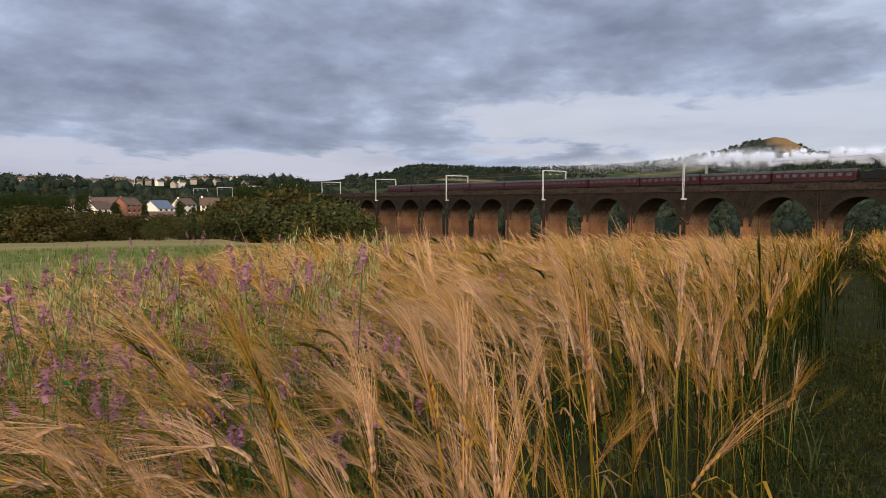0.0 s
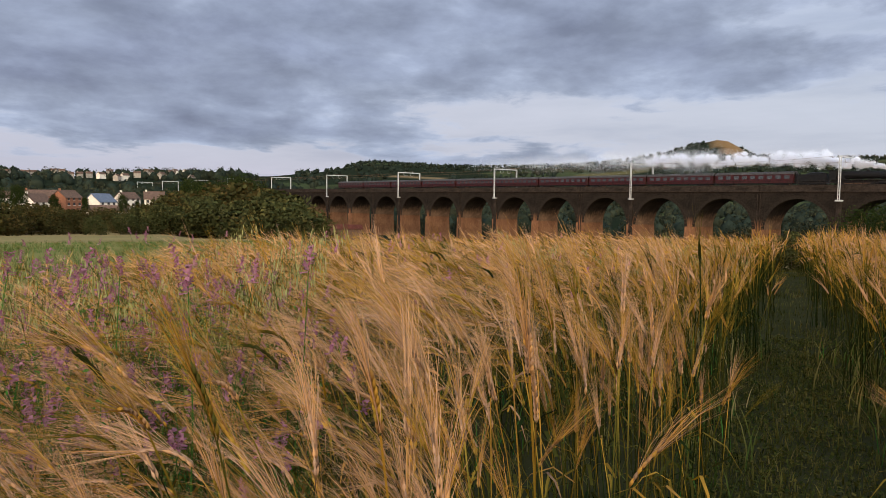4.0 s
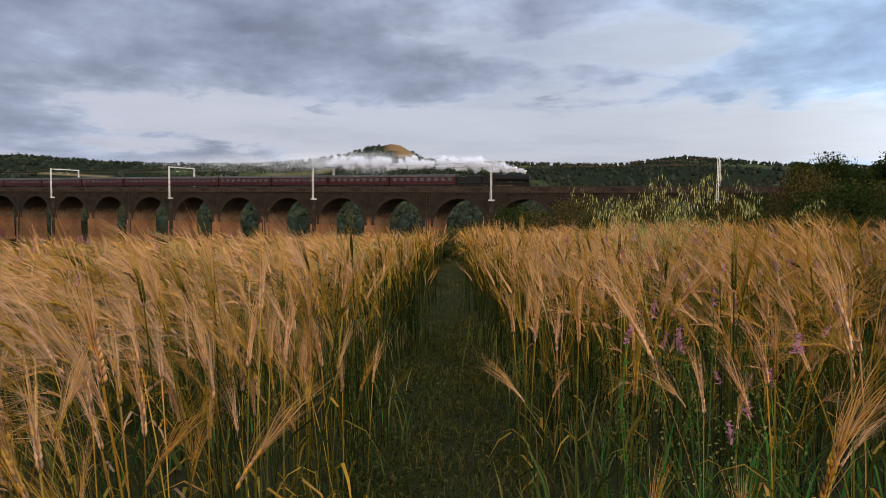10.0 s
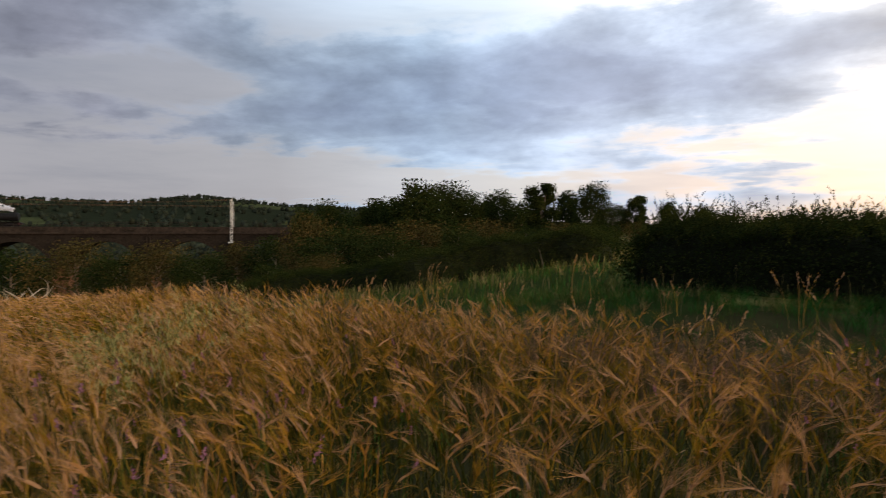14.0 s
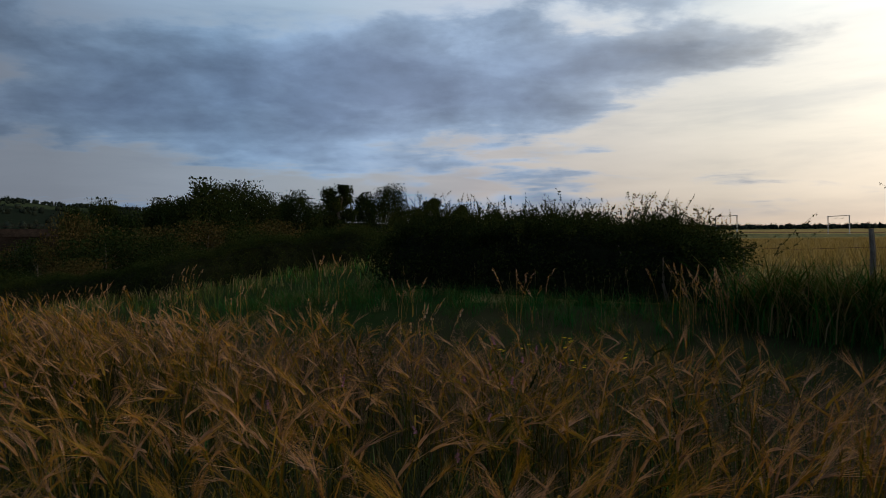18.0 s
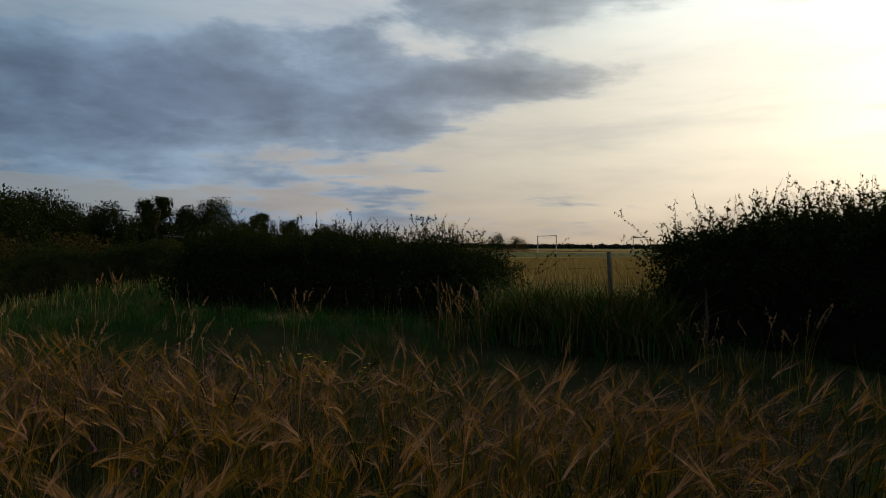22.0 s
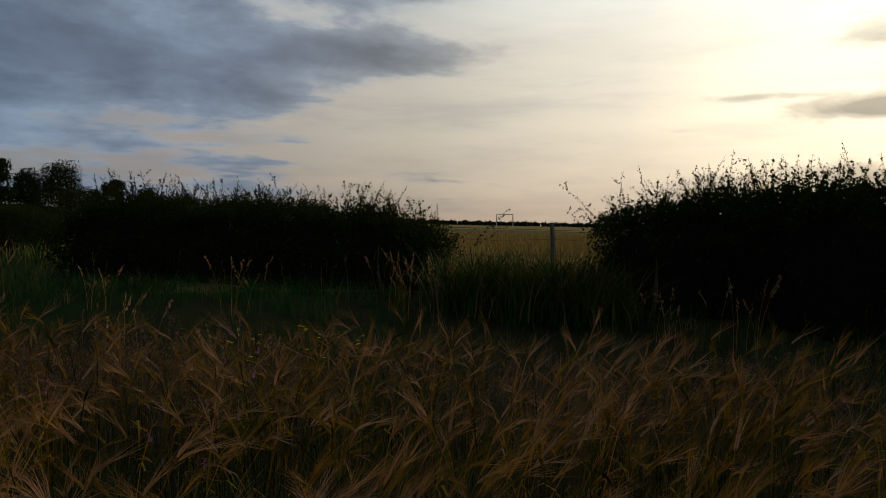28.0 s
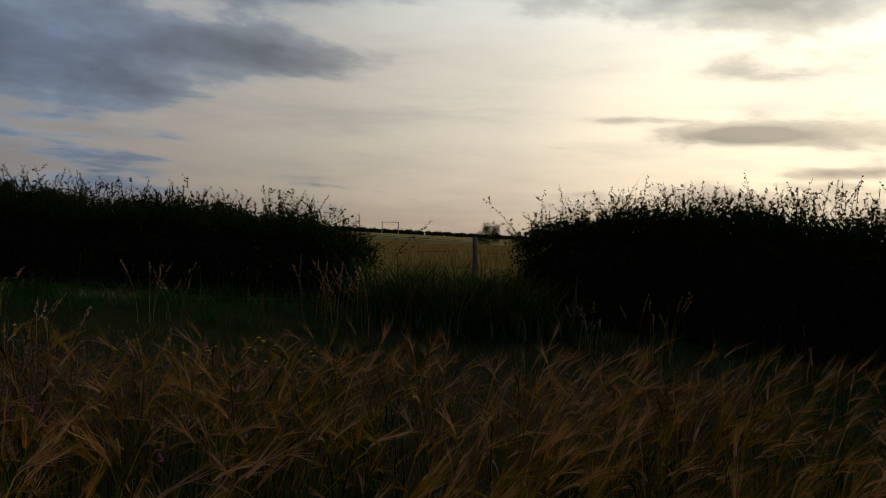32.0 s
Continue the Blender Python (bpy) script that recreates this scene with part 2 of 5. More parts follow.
def stained_stone(name, clean, upper_tones, height, reach):
    """Coursed stone: darker above a ragged height (sooty and weathered on the walls), clean warm stone under it."""
    m, graph, shader, _ = material(name, 0.95, 0.02)
    place = graph.put("ShaderNodeTexCoord").outputs["Object"]
    z = graph.put("ShaderNodeSeparateXYZ", i_Vector=place).outputs[2]
    one, two = graph.noise(place, 0.3, 5, 0.65), graph.noise(place, 2.2, 4, 0.65)
    streak = graph.noise(graph.put("ShaderNodeMapping", i_Vector=place, i_Scale=(1.6, 1.6, 0.12)).outputs[0], 1.0, 4, 0.6)
    both = graph.math("ADD", graph.math("MULTIPLY", one, 0.55), graph.math("MULTIPLY", two, 0.45))
    edge = graph.math("ADD", graph.math("SUBTRACT", z, height), graph.math("MULTIPLY_ADD", streak, 5.0, -2.5))
    stain = graph.math("DIVIDE", graph.math("ADD", edge, reach / 2), reach, clamp=True)
    color = graph.mix(stain, graph.ramp(both, [(0.34, clean[0]), (0.66, clean[1])]), graph.ramp(both, [(0.34, upper_tones[0]), (0.66, upper_tones[1])]))
    graph.tree.links.new(color, shader.inputs["Base Color"])
    graph.tree.links.new(graph.put("ShaderNodeBump", i_Strength=0.6, i_Distance=0.08, i_Height=two).outputs[0], shader.inputs["Normal"])
    return m


WARM = ((0.060, 0.028, 0.015), (0.185, 0.092, 0.050))
DIRTY = ((0.002, 0.002, 0.002), (0.024, 0.019, 0.016))
SPANDREL = stained_stone("weathered_stone", WARM, DIRTY, -3.2, 2.2)
PIERSTONE = stained_stone("warm_sandstone", WARM, DIRTY, -3.6, 2.5)
# soffits: darker and greyer than the warm stone, darkest towards the crown
INTRADOS = stained_stone("soffit_stone", ((0.052, 0.031, 0.020), (0.125, 0.078, 0.050)), ((0.005, 0.004, 0.004), (0.024, 0.019, 0.016)), -2.2, 2.5)
COPING = mottled("parapet_stone", (0.006, 0.005, 0.004), (0.034, 0.026, 0.022), 0.7, bump=0.4)
STEEL = mottled("galvanised_steel", (0.30, 0.31, 0.33), (0.44, 0.45, 0.46), 2.0, 0.5, 0.1, metal=0.3)
RUST = mottled("rusted_iron", (0.06, 0.035, 0.025), (0.13, 0.075, 0.05), 3.0, 0.8)
MAROON = mottled("maroon_paint", (0.016, 0.0018, 0.0025), (0.028, 0.0035, 0.004), 0.8, 0.4, 0.05, specular=0.2)
ROOFGREY = mottled("coach_roof_grey", (0.028, 0.027, 0.029), (0.055, 0.052, 0.055), 0.8, 0.6, 0.05)
BLACK = mottled("black_engine_paint", (0.003, 0.003, 0.004), (0.009, 0.009, 0.010), 2.0, 0.5, 0.1, specular=0.08)
IRON = mottled("painted_iron", (0.008, 0.007, 0.007), (0.022, 0.018, 0.016), 3.0, 0.7)
BALLAST = mottled("ballast", (0.10, 0.09, 0.08), (0.22, 0.20, 0.18), 4.0, bump=0.8)
WOOD = mottled("grey_timber", (0.10, 0.085, 0.07), (0.20, 0.17, 0.14), 6.0, bump=0.5)
HARL = mottled("white_harling", (0.40, 0.36, 0.32), (0.60, 0.55, 0.50), 1.5, bump=0.3)
BRICKRED = mottled("red_brick", (0.13, 0.055, 0.035), (0.20, 0.09, 0.055), 1.5, bump=0.3)
TILE = mottled("roof_tile", (0.05, 0.034, 0.028), (0.11, 0.07, 0.055), 1.2, bump=0.4)
SLATE = mottled("roof_slate", (0.06, 0.07, 0.10), (0.10, 0.12, 0.165), 1.2, bump=0.3)
PANE = mottled("window_glass", (0.015, 0.016, 0.019), (0.04, 0.042, 0.046), 1.0, 0.1, 0.0, specular=0.35)
STEAM = plant("white_steam", [(0.0, (0.80, 0.83, 0.90)), (1.0, (0.66, 0.69, 0.77))], 0.5, 1.0, 0.1)


# ---- geometry helpers ----


def part(name, bm, mat, parent=None, label=""):
    mesh = bpy.data.meshes.new(name)
    bm.to_mesh(mesh)
    bm.free()
    mesh.materials.append(mat)
    ob = new(name, mesh)
    ob.parent = parent
    if label:
        ob["label"] = label
    return ob


def thing(name, label, category, group="", kind="", at=(0, 0, 0), turn=0.0):
    ob = new(name)
    ob.empty_display_size = 0.2
    ob.matrix_world = Matrix.Translation(at) @ Matrix.Rotation(turn, 4, "Z")
    return tagged(ob, label, category, group, kind)


def box(bm, lo, hi, bevel=0.0, m=None):
    made = bmesh.ops.create_cube(bm, size=1.0)["verts"]
    size = [hi[i] - lo[i] for i in range(3)]
    mid = [(hi[i] + lo[i]) / 2 for i in range(3)]
    for v in made:
        v.co = Vector([v.co[i] * size[i] + mid[i] for i in range(3)])
    if bevel:
        edges = list({e for v in made for e in v.link_edges})
        made = list({v for f in bmesh.ops.bevel(bm, geom=edges, offset=bevel, segments=1, affect="EDGES")["faces"] for v in f.verts} | {v for v in made if v.is_valid})
    if m is not None:
        bmesh.ops.transform(bm, matrix=m, verts=[v for v in made if v.is_valid])
    return made


def boxed(name, lo, hi, mat, parent=None, bevel=0.0, label=""):
    bm = bmesh.new()
    box(bm, lo, hi, bevel)
    return part(name, bm, mat, parent, label)


def tube(bm, points, radii, sides=6):
    """A round bar along points, with a radius at each."""
    points = [Vector(p) for p in points]
    rings = []
    for i, p in enumerate(points):
        d = (points[min(i + 1, len(points) - 1)] - points[max(i - 1, 0)]).normalized()
        side = d.cross(Vector((0, 0, 1)) if abs(d.z) < 0.9 else Vector((1, 0, 0))).normalized()
        up = side.cross(d)
        r = radii[i] if isinstance(radii, (list, tuple)) else radii
        rings.append([bm.verts.new(p + r * (math.cos(a) * side + math.sin(a) * up)) for a in (2 * math.pi * k / sides for k in range(sides))])
    for a, b in zip(rings, rings[1:]):
        for k in range(sides):
            bm.faces.new((a[k], a[(k + 1) % sides], b[(k + 1) % sides], b[k]))
    bm.faces.new(rings[0][::-1])
    bm.faces.new(rings[-1])


class Soup:
    """Triangles gathered in arrays, with a tint for each corner: for what has very many small pieces."""

    def __init__(self):
        self.v, self.f, self.t, self.n = [], [], [], 0

    def add(self, verts, faces, tint):
        verts = np.asarray(verts, np.float32)
        self.v.append(verts)
        self.f.append(np.asarray(faces, np.int64) + self.n)
        self.t.append(np.broadcast_to(np.asarray(tint, np.float32), (len(verts),)))
        self.n += len(verts)

    def ribbon(self, points, widths, side, tint):
        p, w, s = np.asarray(points, float), np.asarray(widths, float)[:, None], np.asarray(side, float)
        k = len(p)
        if w[-1, 0] == 0:
            verts = np.concatenate([p - s * w / 2, (p + s * w / 2)[:-1]])
            faces = [f for i in range(k - 1) for f in ([(i, i + 1, k + i)] + ([(k + i, i + 1, k + i + 1)] if i < k - 2 else []))]
        else:
            verts = np.concatenate([p - s * w / 2, p + s * w / 2])
            faces = [f for i in range(k - 1) for f in ((i, i + 1, k + i), (k + i, i + 1, k + i + 1))]
        t = np.asarray(tint, float)
        self.add(verts, faces, t if t.ndim == 0 else np.concatenate([t, t])[: len(verts)])

    def arrays(self):
        return np.concatenate(self.v), np.concatenate(self.f), np.concatenate(self.t)

    def scatter(self, proto, x, y, z, turn, scale, tall, dt):
        """Copies of the arrays of a proto at many places."""
        v, f, t = proto
        n = len(x)
        if not n:
            return
        c, s = np.cos(turn)[:, None], np.sin(turn)[:, None]
        out = np.empty((n, len(v), 3), np.float32)
        out[:, :, 0] = (v[None, :, 0] * c - v[None, :, 1] * s) * scale[:, None] + x[:, None]
        out[:, :, 1] = (v[None, :, 0] * s + v[None, :, 1] * c) * scale[:, None] + y[:, None]
        out[:, :, 2] = v[None, :, 2] * tall[:, None] + z[:, None]
        faces = (f[None] + (np.arange(n) * len(v))[:, None, None] + self.n).reshape(-1, 3)
        self.v.append(out.reshape(-1, 3))
        self.f.append(faces)
        self.t.append(np.clip(t[None] + dt[:, None], 0, 1).astype(np.float32).ravel())
        self.n += n * len(v)

    def mesh(self, name, mat):
        v, f, t = self.arrays()
        mesh = bpy.data.meshes.new(name)
        mesh.vertices.add(len(v))
        mesh.vertices.foreach_set("co", v.astype(np.float32).ravel())
        mesh.loops.add(len(f) * 3)
        mesh.loops.foreach_set("vertex_index", f.astype(np.int32).ravel())
        mesh.polygons.add(len(f))
        mesh.polygons.foreach_set("loop_start", np.arange(0, len(f) * 3, 3, dtype=np.int32))
        mesh.attributes.new("tint", "FLOAT", "POINT").data.foreach_set("value", t.astype(np.float32))
        mesh.update()
        mesh.materials.append(mat)
        return mesh


rng = np.random.default_rng(7)


def uni(a, b, n=None):
    return rng.uniform(a, b, n)


def smooth(a, b, x):
    t = np.clip((x - a) / (b - a), 0, 1)
    return t * t * (3 - 2 * t)


# ---- the lie of the land ----
# the railway: a straight line past the place, with the seventh mast as its mark
MARK = Vector((131.9, 104.8, 0.0))
ALONG = Vector((math.cos(radians(-53.01)), math.sin(radians(-53.01)), 0))
AWAY = Vector((-ALONG.y, ALONG.x, 0))
DECK, BAY, WIDE = 5.4, 18.0, 9.5
RIDGE_AZ = np.array([-180, -60, -33, -24, -18, -10, -6, -2, 4, 10, 14.7, 18.6, 21.8, 24.2, 25.2, 25.9, 26.7, 28.2, 33, 38, 43.5, 49, 55, 63, 75, 90, 100, 125, 180.0])
RIDGE_EL = np.array([1.3, 1.4, 1.5, 1.4, 1.6, 1.7, 2.1, 2.9, 2.65, 2.65, 2.8, 3.15, 3.7, 4.35, 4.62, 4.72, 4.35, 3.4, 3.2, 3.1, 3.0, 3.55, 3.0, 2.6, 1.9, 1.2, 1.05, 0.75, 1.0])


def land(x, y):
    """The height of the ground."""
    x, y = np.asarray(x, float), np.asarray(y, float)
    d = np.hypot(x, y) + 1e-6
    az = np.degrees(np.arctan2(x, y))
    fall = np.interp(az, [-180, -90, -40, 0, 22, 31, 45, 60, 72, 180], [0.0, 0.01, 0.033, 0.033, 0.035, 0.031, 0.017, 0.004, 0.0, 0.0])
    steep = np.interp(az, [-180, -90, -40, 0, 20, 45, 60, 80, 180], [0.0, 0.03, 0.042, 0.046, 0.07, 0.072, 0.045, 0.0, 0.0])
    near = -fall * np.clip(d, 0, 16) - steep * (np.clip(d - 16, 0, 150) - 4 * (1 - np.exp(-np.clip(d - 16, 0, 150) / 4)))
    near = near - np.interp(az, [-18, -6, 24, 34], [0.0, 6.5, 6.5, 0.0]) * smooth(70, 190, d)
    later = np.interp(az, [66, 92], [5.0, 0.0]) * (az > 0)
    rise = 0.85 * smooth(8.0 + later, 12.5 + later, d) + 0.45 * smooth(12.5 + later, 18 + later, d) + 0.008 * np.clip(d - 18, 0, 150)
    near = near + rise * smooth(50, 92, az) + rise * smooth(-140, -170, az)
    el = np.interp(az, RIDGE_AZ, RIDGE_EL)
    town = 1 - smooth(-14, -4, az)
    start = 250 - 90 * town + 0 * az
    full = np.where(az > 70, 1500, 2500 - 1500 * town)
    goal = np.tan(np.radians(el)) * full + 1.3
    up = smooth(0, 1, np.clip((d - start) / (full - start), 0, 1) ** 1.25)
    z = near + (goal - near) * up
    z = np.where(d > full, goal - (d - full) * 0.03, z)
    bumps = 0.05 * np.sin(x * 0.9 + 1.3) * np.sin(y * 0.7) * smooth(3, 12, d) * (1 - smooth(30, 80, d))
    return z + bumps


def along_line(s, off=0.0, z=0.0):
    """s metres past the seventh mast, off metres behind the near face."""
    p = MARK + ALONG * s + AWAY * off
    return Vector((p.x, p.y, z))


# one sheet of ground in rings round the walk
rings = np.concatenate([np.linspace(0.3, 12, 30), np.geomspace(12.5, 300, 90), np.geomspace(305, 4800, 80)])
spokes = np.radians(np.arange(0, 360, 0.75))
R, A = np.meshgrid(rings, spokes, indexing="ij")
gx, gy = R * np.sin(A), R * np.cos(A)
gz = land(gx, gy)
rows_n, cols_n = R.shape
verts = np.concatenate([np.stack([gx, gy, gz], -1).reshape(-1, 3), [[0, 0, float(land(0, 0))]]])
i, j = np.meshgrid(np.arange(rows_n - 1), np.arange(cols_n), indexing="ij")
a, b = i * cols_n + j, i * cols_n + (j + 1) % cols_n
quads = np.stack([a, a + cols_n, b + cols_n, b], -1).reshape(-1, 4)
centre = [(rows_n * cols_n, k, (k + 1) % cols_n) for k in range(cols_n)]
ground_mesh = bpy.data.meshes.new("ground")
ground_mesh.from_pydata(verts.tolist(), [], quads.tolist() + centre)
for poly in ground_mesh.polygons:
    poly.use_smooth = True
# what grows where: 0 soil under crops, 1 green, 2 pale stubble, 3 woodland floor, 4 tawny hill grass
vx, vy = verts[:, 0], verts[:, 1]
vd, vaz = np.hypot(vx, vy), np.degrees(np.arctan2(vx, vy))
use = np.zeros((len(verts), 3))
use[:] = (0.13, 0.10, 0.05)
# soil close by made near-black: shade under the crop is in its colour
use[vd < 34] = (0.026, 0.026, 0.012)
left = (vaz < 25) & (vaz > -120) & (vd > 8)
use[left & (vd < 260)] = (0.17, 0.125, 0.056)
green_field = left & (vaz < -4) & (vd > 6.0)
use[green_field & (vd < 60)] = (0.120, 0.118, 0.042)
use[green_field & (np.abs(vd - 14.5 - 0.12 * (vaz + 30)) < 1.6)] = (0.20, 0.15, 0.07)
use[green_field & (vd > 62) & (vd < 120)] = (0.15, 0.12, 0.055)
use[(vd > 12) & (vaz > 52) & (vaz < 94)] = (0.018, 0.028, 0.009)
use[(vd > 13) & (vaz > 90)] = (0.25, 0.18, 0.068)
use[(vd > 260) & (vaz < 94)] = (0.012, 0.016, 0.010)
patch = (np.sin(vx / 130 + 2) * np.sin(vy / 170 + 1) > 0.55) & (vd > 500)
use[patch] = (0.034, 0.042, 0.02)
use[(vd > 1650) & (abs(vaz - 25.2 + (vd - 2450) / 420) < 1.15)] = (0.135, 0.082, 0.040)
use[(vd > 1540) & (vd < 1640) & (abs(vaz - 17.5) < 3.0)] = (0.075, 0.065, 0.03)
use[(vd > 1480) & (vd < 1570) & (abs(vaz - 2) < 2.2)] = (0.14, 0.10, 0.056)
colour = ground_mesh.attributes.new("use", "FLOAT_COLOR", "POINT")
colour.data.foreach_set("color", np.concatenate([use, np.ones((len(use), 1))], 1).astype(np.float32).ravel())
EARTH, eg, eshader, _ = material("fields_and_soil", 1.0, 0.0)
place = eg.put("ShaderNodeNewGeometry").outputs["Position"]
coarse, small = eg.noise(place, 0.05, 5, 0.6), eg.noise(place, 3.0, 5, 0.65)
lit = eg.put("ShaderNodeHueSaturation", i_Color=eg.put("ShaderNodeAttribute", attribute_name="use").outputs["Color"],
             i_Value=eg.math("ADD", eg.math("MULTIPLY_ADD", coarse, 0.9, 0.2), eg.math("MULTIPLY_ADD", small, 0.7, 0.0)))
eg.tree.links.new(lit.outputs[0], eshader.inputs["Base Color"])
eg.tree.links.new(eg.put("ShaderNodeBump", i_Strength=0.6, i_Distance=0.06, i_Height=small).outputs[0], eshader.inputs["Normal"])
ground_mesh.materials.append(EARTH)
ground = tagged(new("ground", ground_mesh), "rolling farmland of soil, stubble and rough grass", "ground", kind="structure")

# ---- viaduct ----
viaduct = thing("viaduct", "long stone railway viaduct with round arches and tall piers", "viaduct", kind="structure", at=along_line(0, 0, 0), turn=radians(-53.01))
FIRST, LAST = -21, 2
RAD = 7.55
SPRING = 2.75 - RAD
# x runs along the line, y away from the walk


def arch_bay(name):
    bm = bmesh.new()
    steps = 20
    curve = [(BAY / 2 - RAD * math.cos(math.pi * k / steps), SPRING + RAD * math.sin(math.pi * k / steps)) for k in range(steps + 1)]
    for face_y, flip in ((0.0, 1), (WIDE, -1)):
        lower = [bm.verts.new((x, face_y, z)) for x, z in curve]
        upper = [bm.verts.new((x, face_y, 4.3)) for x, z in curve]
        for k in range(steps):
            bm.faces.new((lower[k], lower[k + 1], upper[k + 1], upper[k])[::flip])
        for x0, k in ((0.0, 0), (BAY, steps)):
            c, d = bm.verts.new((x0, face_y, SPRING)), bm.verts.new((x0, face_y, 4.3))
            quad = (c, lower[k], upper[k], d) if k == 0 else (lower[k], c, d, upper[k])
            bm.faces.new(quad[::flip])
    return part(name, bm, SPANDREL, viaduct)


def soffit():
    bm = bmesh.new()
    steps = 20
    front = [bm.verts.new((BAY / 2 - RAD * math.cos(math.pi * k / steps), 0.0, SPRING + RAD * math.sin(math.pi * k / steps))) for k in range(steps + 1)]
    rear = [bm.verts.new((v.co.x, WIDE, v.co.z)) for v in front]
    for k in range(steps):
        bm.faces.new((front[k], rear[k], rear[k + 1], front[k + 1]))
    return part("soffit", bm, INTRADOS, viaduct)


def voussoir():
    bm = bmesh.new()
    a = math.pi / 25 / 2 * 0.9
    pts = []
    for r, ang in ((RAD - 0.02, -a), (RAD - 0.02, a), (RAD + 0.75, a), (RAD + 0.75, -a)):
        pts.append((r * math.sin(ang), r * math.cos(ang)))
    f = [bm.verts.new((x, -0.07, z)) for x, z in pts]
    k = [bm.verts.new((x, 0.02, z)) for x, z in pts]
    bm.faces.new(f)
    for n in range(4):
        bm.faces.new((f[n], k[n], k[(n + 1) % 4], f[(n + 1) % 4]))
    return part("voussoir", bm, SPANDREL, viaduct)


def pier():
    bm = bmesh.new()
    for z0, z1, h0, h1, e0, e1 in ((-26.0, SPRING, 2.0, 1.45, 0.4, 0.0),):
        lo = [bm.verts.new(p) for p in ((-h0, -e0, z0), (h0, -e0, z0), (h0, WIDE + e0, z0), (-h0, WIDE + e0, z0))]
        hi = [bm.verts.new(p) for p in ((-h1, -e1, z1), (h1, -e1, z1), (h1, WIDE + e1, z1), (-h1, WIDE + e1, z1))]
        for n in range(4):
            bm.faces.new((lo[n], lo[(n + 1) % 4], hi[(n + 1) % 4], hi[n]))
        bm.faces.new(hi)
    return part("pier", bm, PIERSTONE, viaduct)


def repeat(ob, xs, dz=0.0):
    """The same mesh at more places along the viaduct."""
    for x in xs:
        copy = ob.copy()
        scene.collection.objects.link(copy)
        copy.location.x += x
        copy.location.z += dz
    return ob


bay_xs = [BAY * (k - FIRST) for k in range(FIRST + 1, LAST)]
x0 = BAY * FIRST
first = [arch_bay("spandrel_wall"), soffit(), pier(),
         boxed("cornice", (0, -0.32, 4.3), (BAY - 0.04, WIDE + 0.32, 4.75), COPING, viaduct, 0.08),
         boxed("parapet", (0, -0.1, 4.75), (BAY - 0.03, 0.35, 6.0), COPING, viaduct, 0.05),
         boxed("far_parapet", (0, WIDE - 0.35, 4.75), (BAY - 0.03, WIDE + 0.1, 6.0), COPING, viaduct, 0.05),
         boxed("deck", (0, 0.35, 4.75), (BAY, WIDE - 0.35, DECK), BALLAST, viaduct)]
for ob in first:
    ob.location.x = x0
    repeat(ob, bay_xs)
ring = voussoir()
ring.location = (x0 + BAY / 2, 0, SPRING)
ring.rotation_euler = (0, -math.pi / 2 * 0.96, 0)
for k in range(FIRST, LAST):
    for n in range(25):
        if k == FIRST and n == 0:
            continue
        copy = ring.copy()
        scene.collection.objects.link(copy)
        copy.location.x = BAY * (k + 0.5)
        copy.rotation_euler = (0, -math.pi / 2 * 0.96 + math.pi * 0.96 * n / 24, 0)
pilaster = boxed("pilaster", (-0.55, -0.55, -26), (0.55, -0.02, 2.2), COPING, viaduct, 0.08)
pilaster.location.x = x0
repeat(pilaster, [54.0 * n for n in range(1, 8)])
for dx in (-0.35, 0.35):
    bm = bmesh.new()
    tube(bm, [(dx, -0.16, -24), (dx, -0.16, 3.8)], 0.11, 8)
    pipe = part("drainpipe", bm, COPING, viaduct)
    pipe.location.x = x0 + 36.0
    repeat(pipe, [54.0 * n for n in range(1, 7)])
# iron railing above the near parapet
post = boxed("railing_post", (-0.04, 0.05, 6.0), (0.04, 0.13, 7.0), IRON, viaduct)
post.location.x = x0
repeat(post, [2.25 * n for n in range(1, 184)])
for z in (6.45, 6.95):
    rail = boxed("railing_bar", (0, 0.06, z), (BAY, 0.12, z + 0.08), IRON, viaduct)
    rail.location.x = x0
    repeat(rail, bay_xs)

# ---- overhead line portals ----


def portal(s, z=2.57, tall=9.83, name="catenary_portal"):
    ob = thing(name, "pale galvanised steel portal carrying the overhead railway wires", "portal", "portals along the line", at=along_line(s, 0, 0), turn=radians(-53.01))
    for y, base in ((-0.75, z), (WIDE + 0.75, z)):
        bm = bmesh.new()
        for dx in (-0.2, 0.2):
            box(bm, (dx - 0.06, y - 0.12, base), (dx + 0.06, y + 0.12, base + tall))
        for n in range(11):
            zz = base + 0.3 + n * (tall - 0.6) / 10
            box(bm, (-0.2, y - 0.06, zz - 0.07), (0.2, y + 0.06, zz + 0.07))
        part("mast", bm, STEEL, ob)
        boxed("bracket", (-0.75, min(y, y + (0.75 if y < 0 else -0.75)) - 0.1, base - 0.35), (0.75, max(y, y + (0.75 if y < 0 else -0.75)) + 0.1, base), STEEL, ob, 0.04)
    boxed("beam", (-0.12, -0.9, z + tall - 0.3), (0.12, WIDE + 0.9, z + tall), STEEL, ob)
    for y in (WIDE / 2 - 1.7, WIDE / 2 + 1.7):
        bm = bmesh.new()
        tube(bm, [(0, y - 1.2, z + tall - 0.4), (0, y - 0.6, z + tall - 1.5), (0, y + 0.8, z + tall - 1.2)], 0.05, 5)
        tube(bm, [(0, y, z + tall - 0.3), (0, y, z + tall + 0.5)], 0.06, 5)
        part("cantilever", bm, STEEL, ob)
    return ob


for k in range(-10, 1):
    portal(54.0 * k)

# ---- train ----
TRACK = WIDE / 2 + 1.7


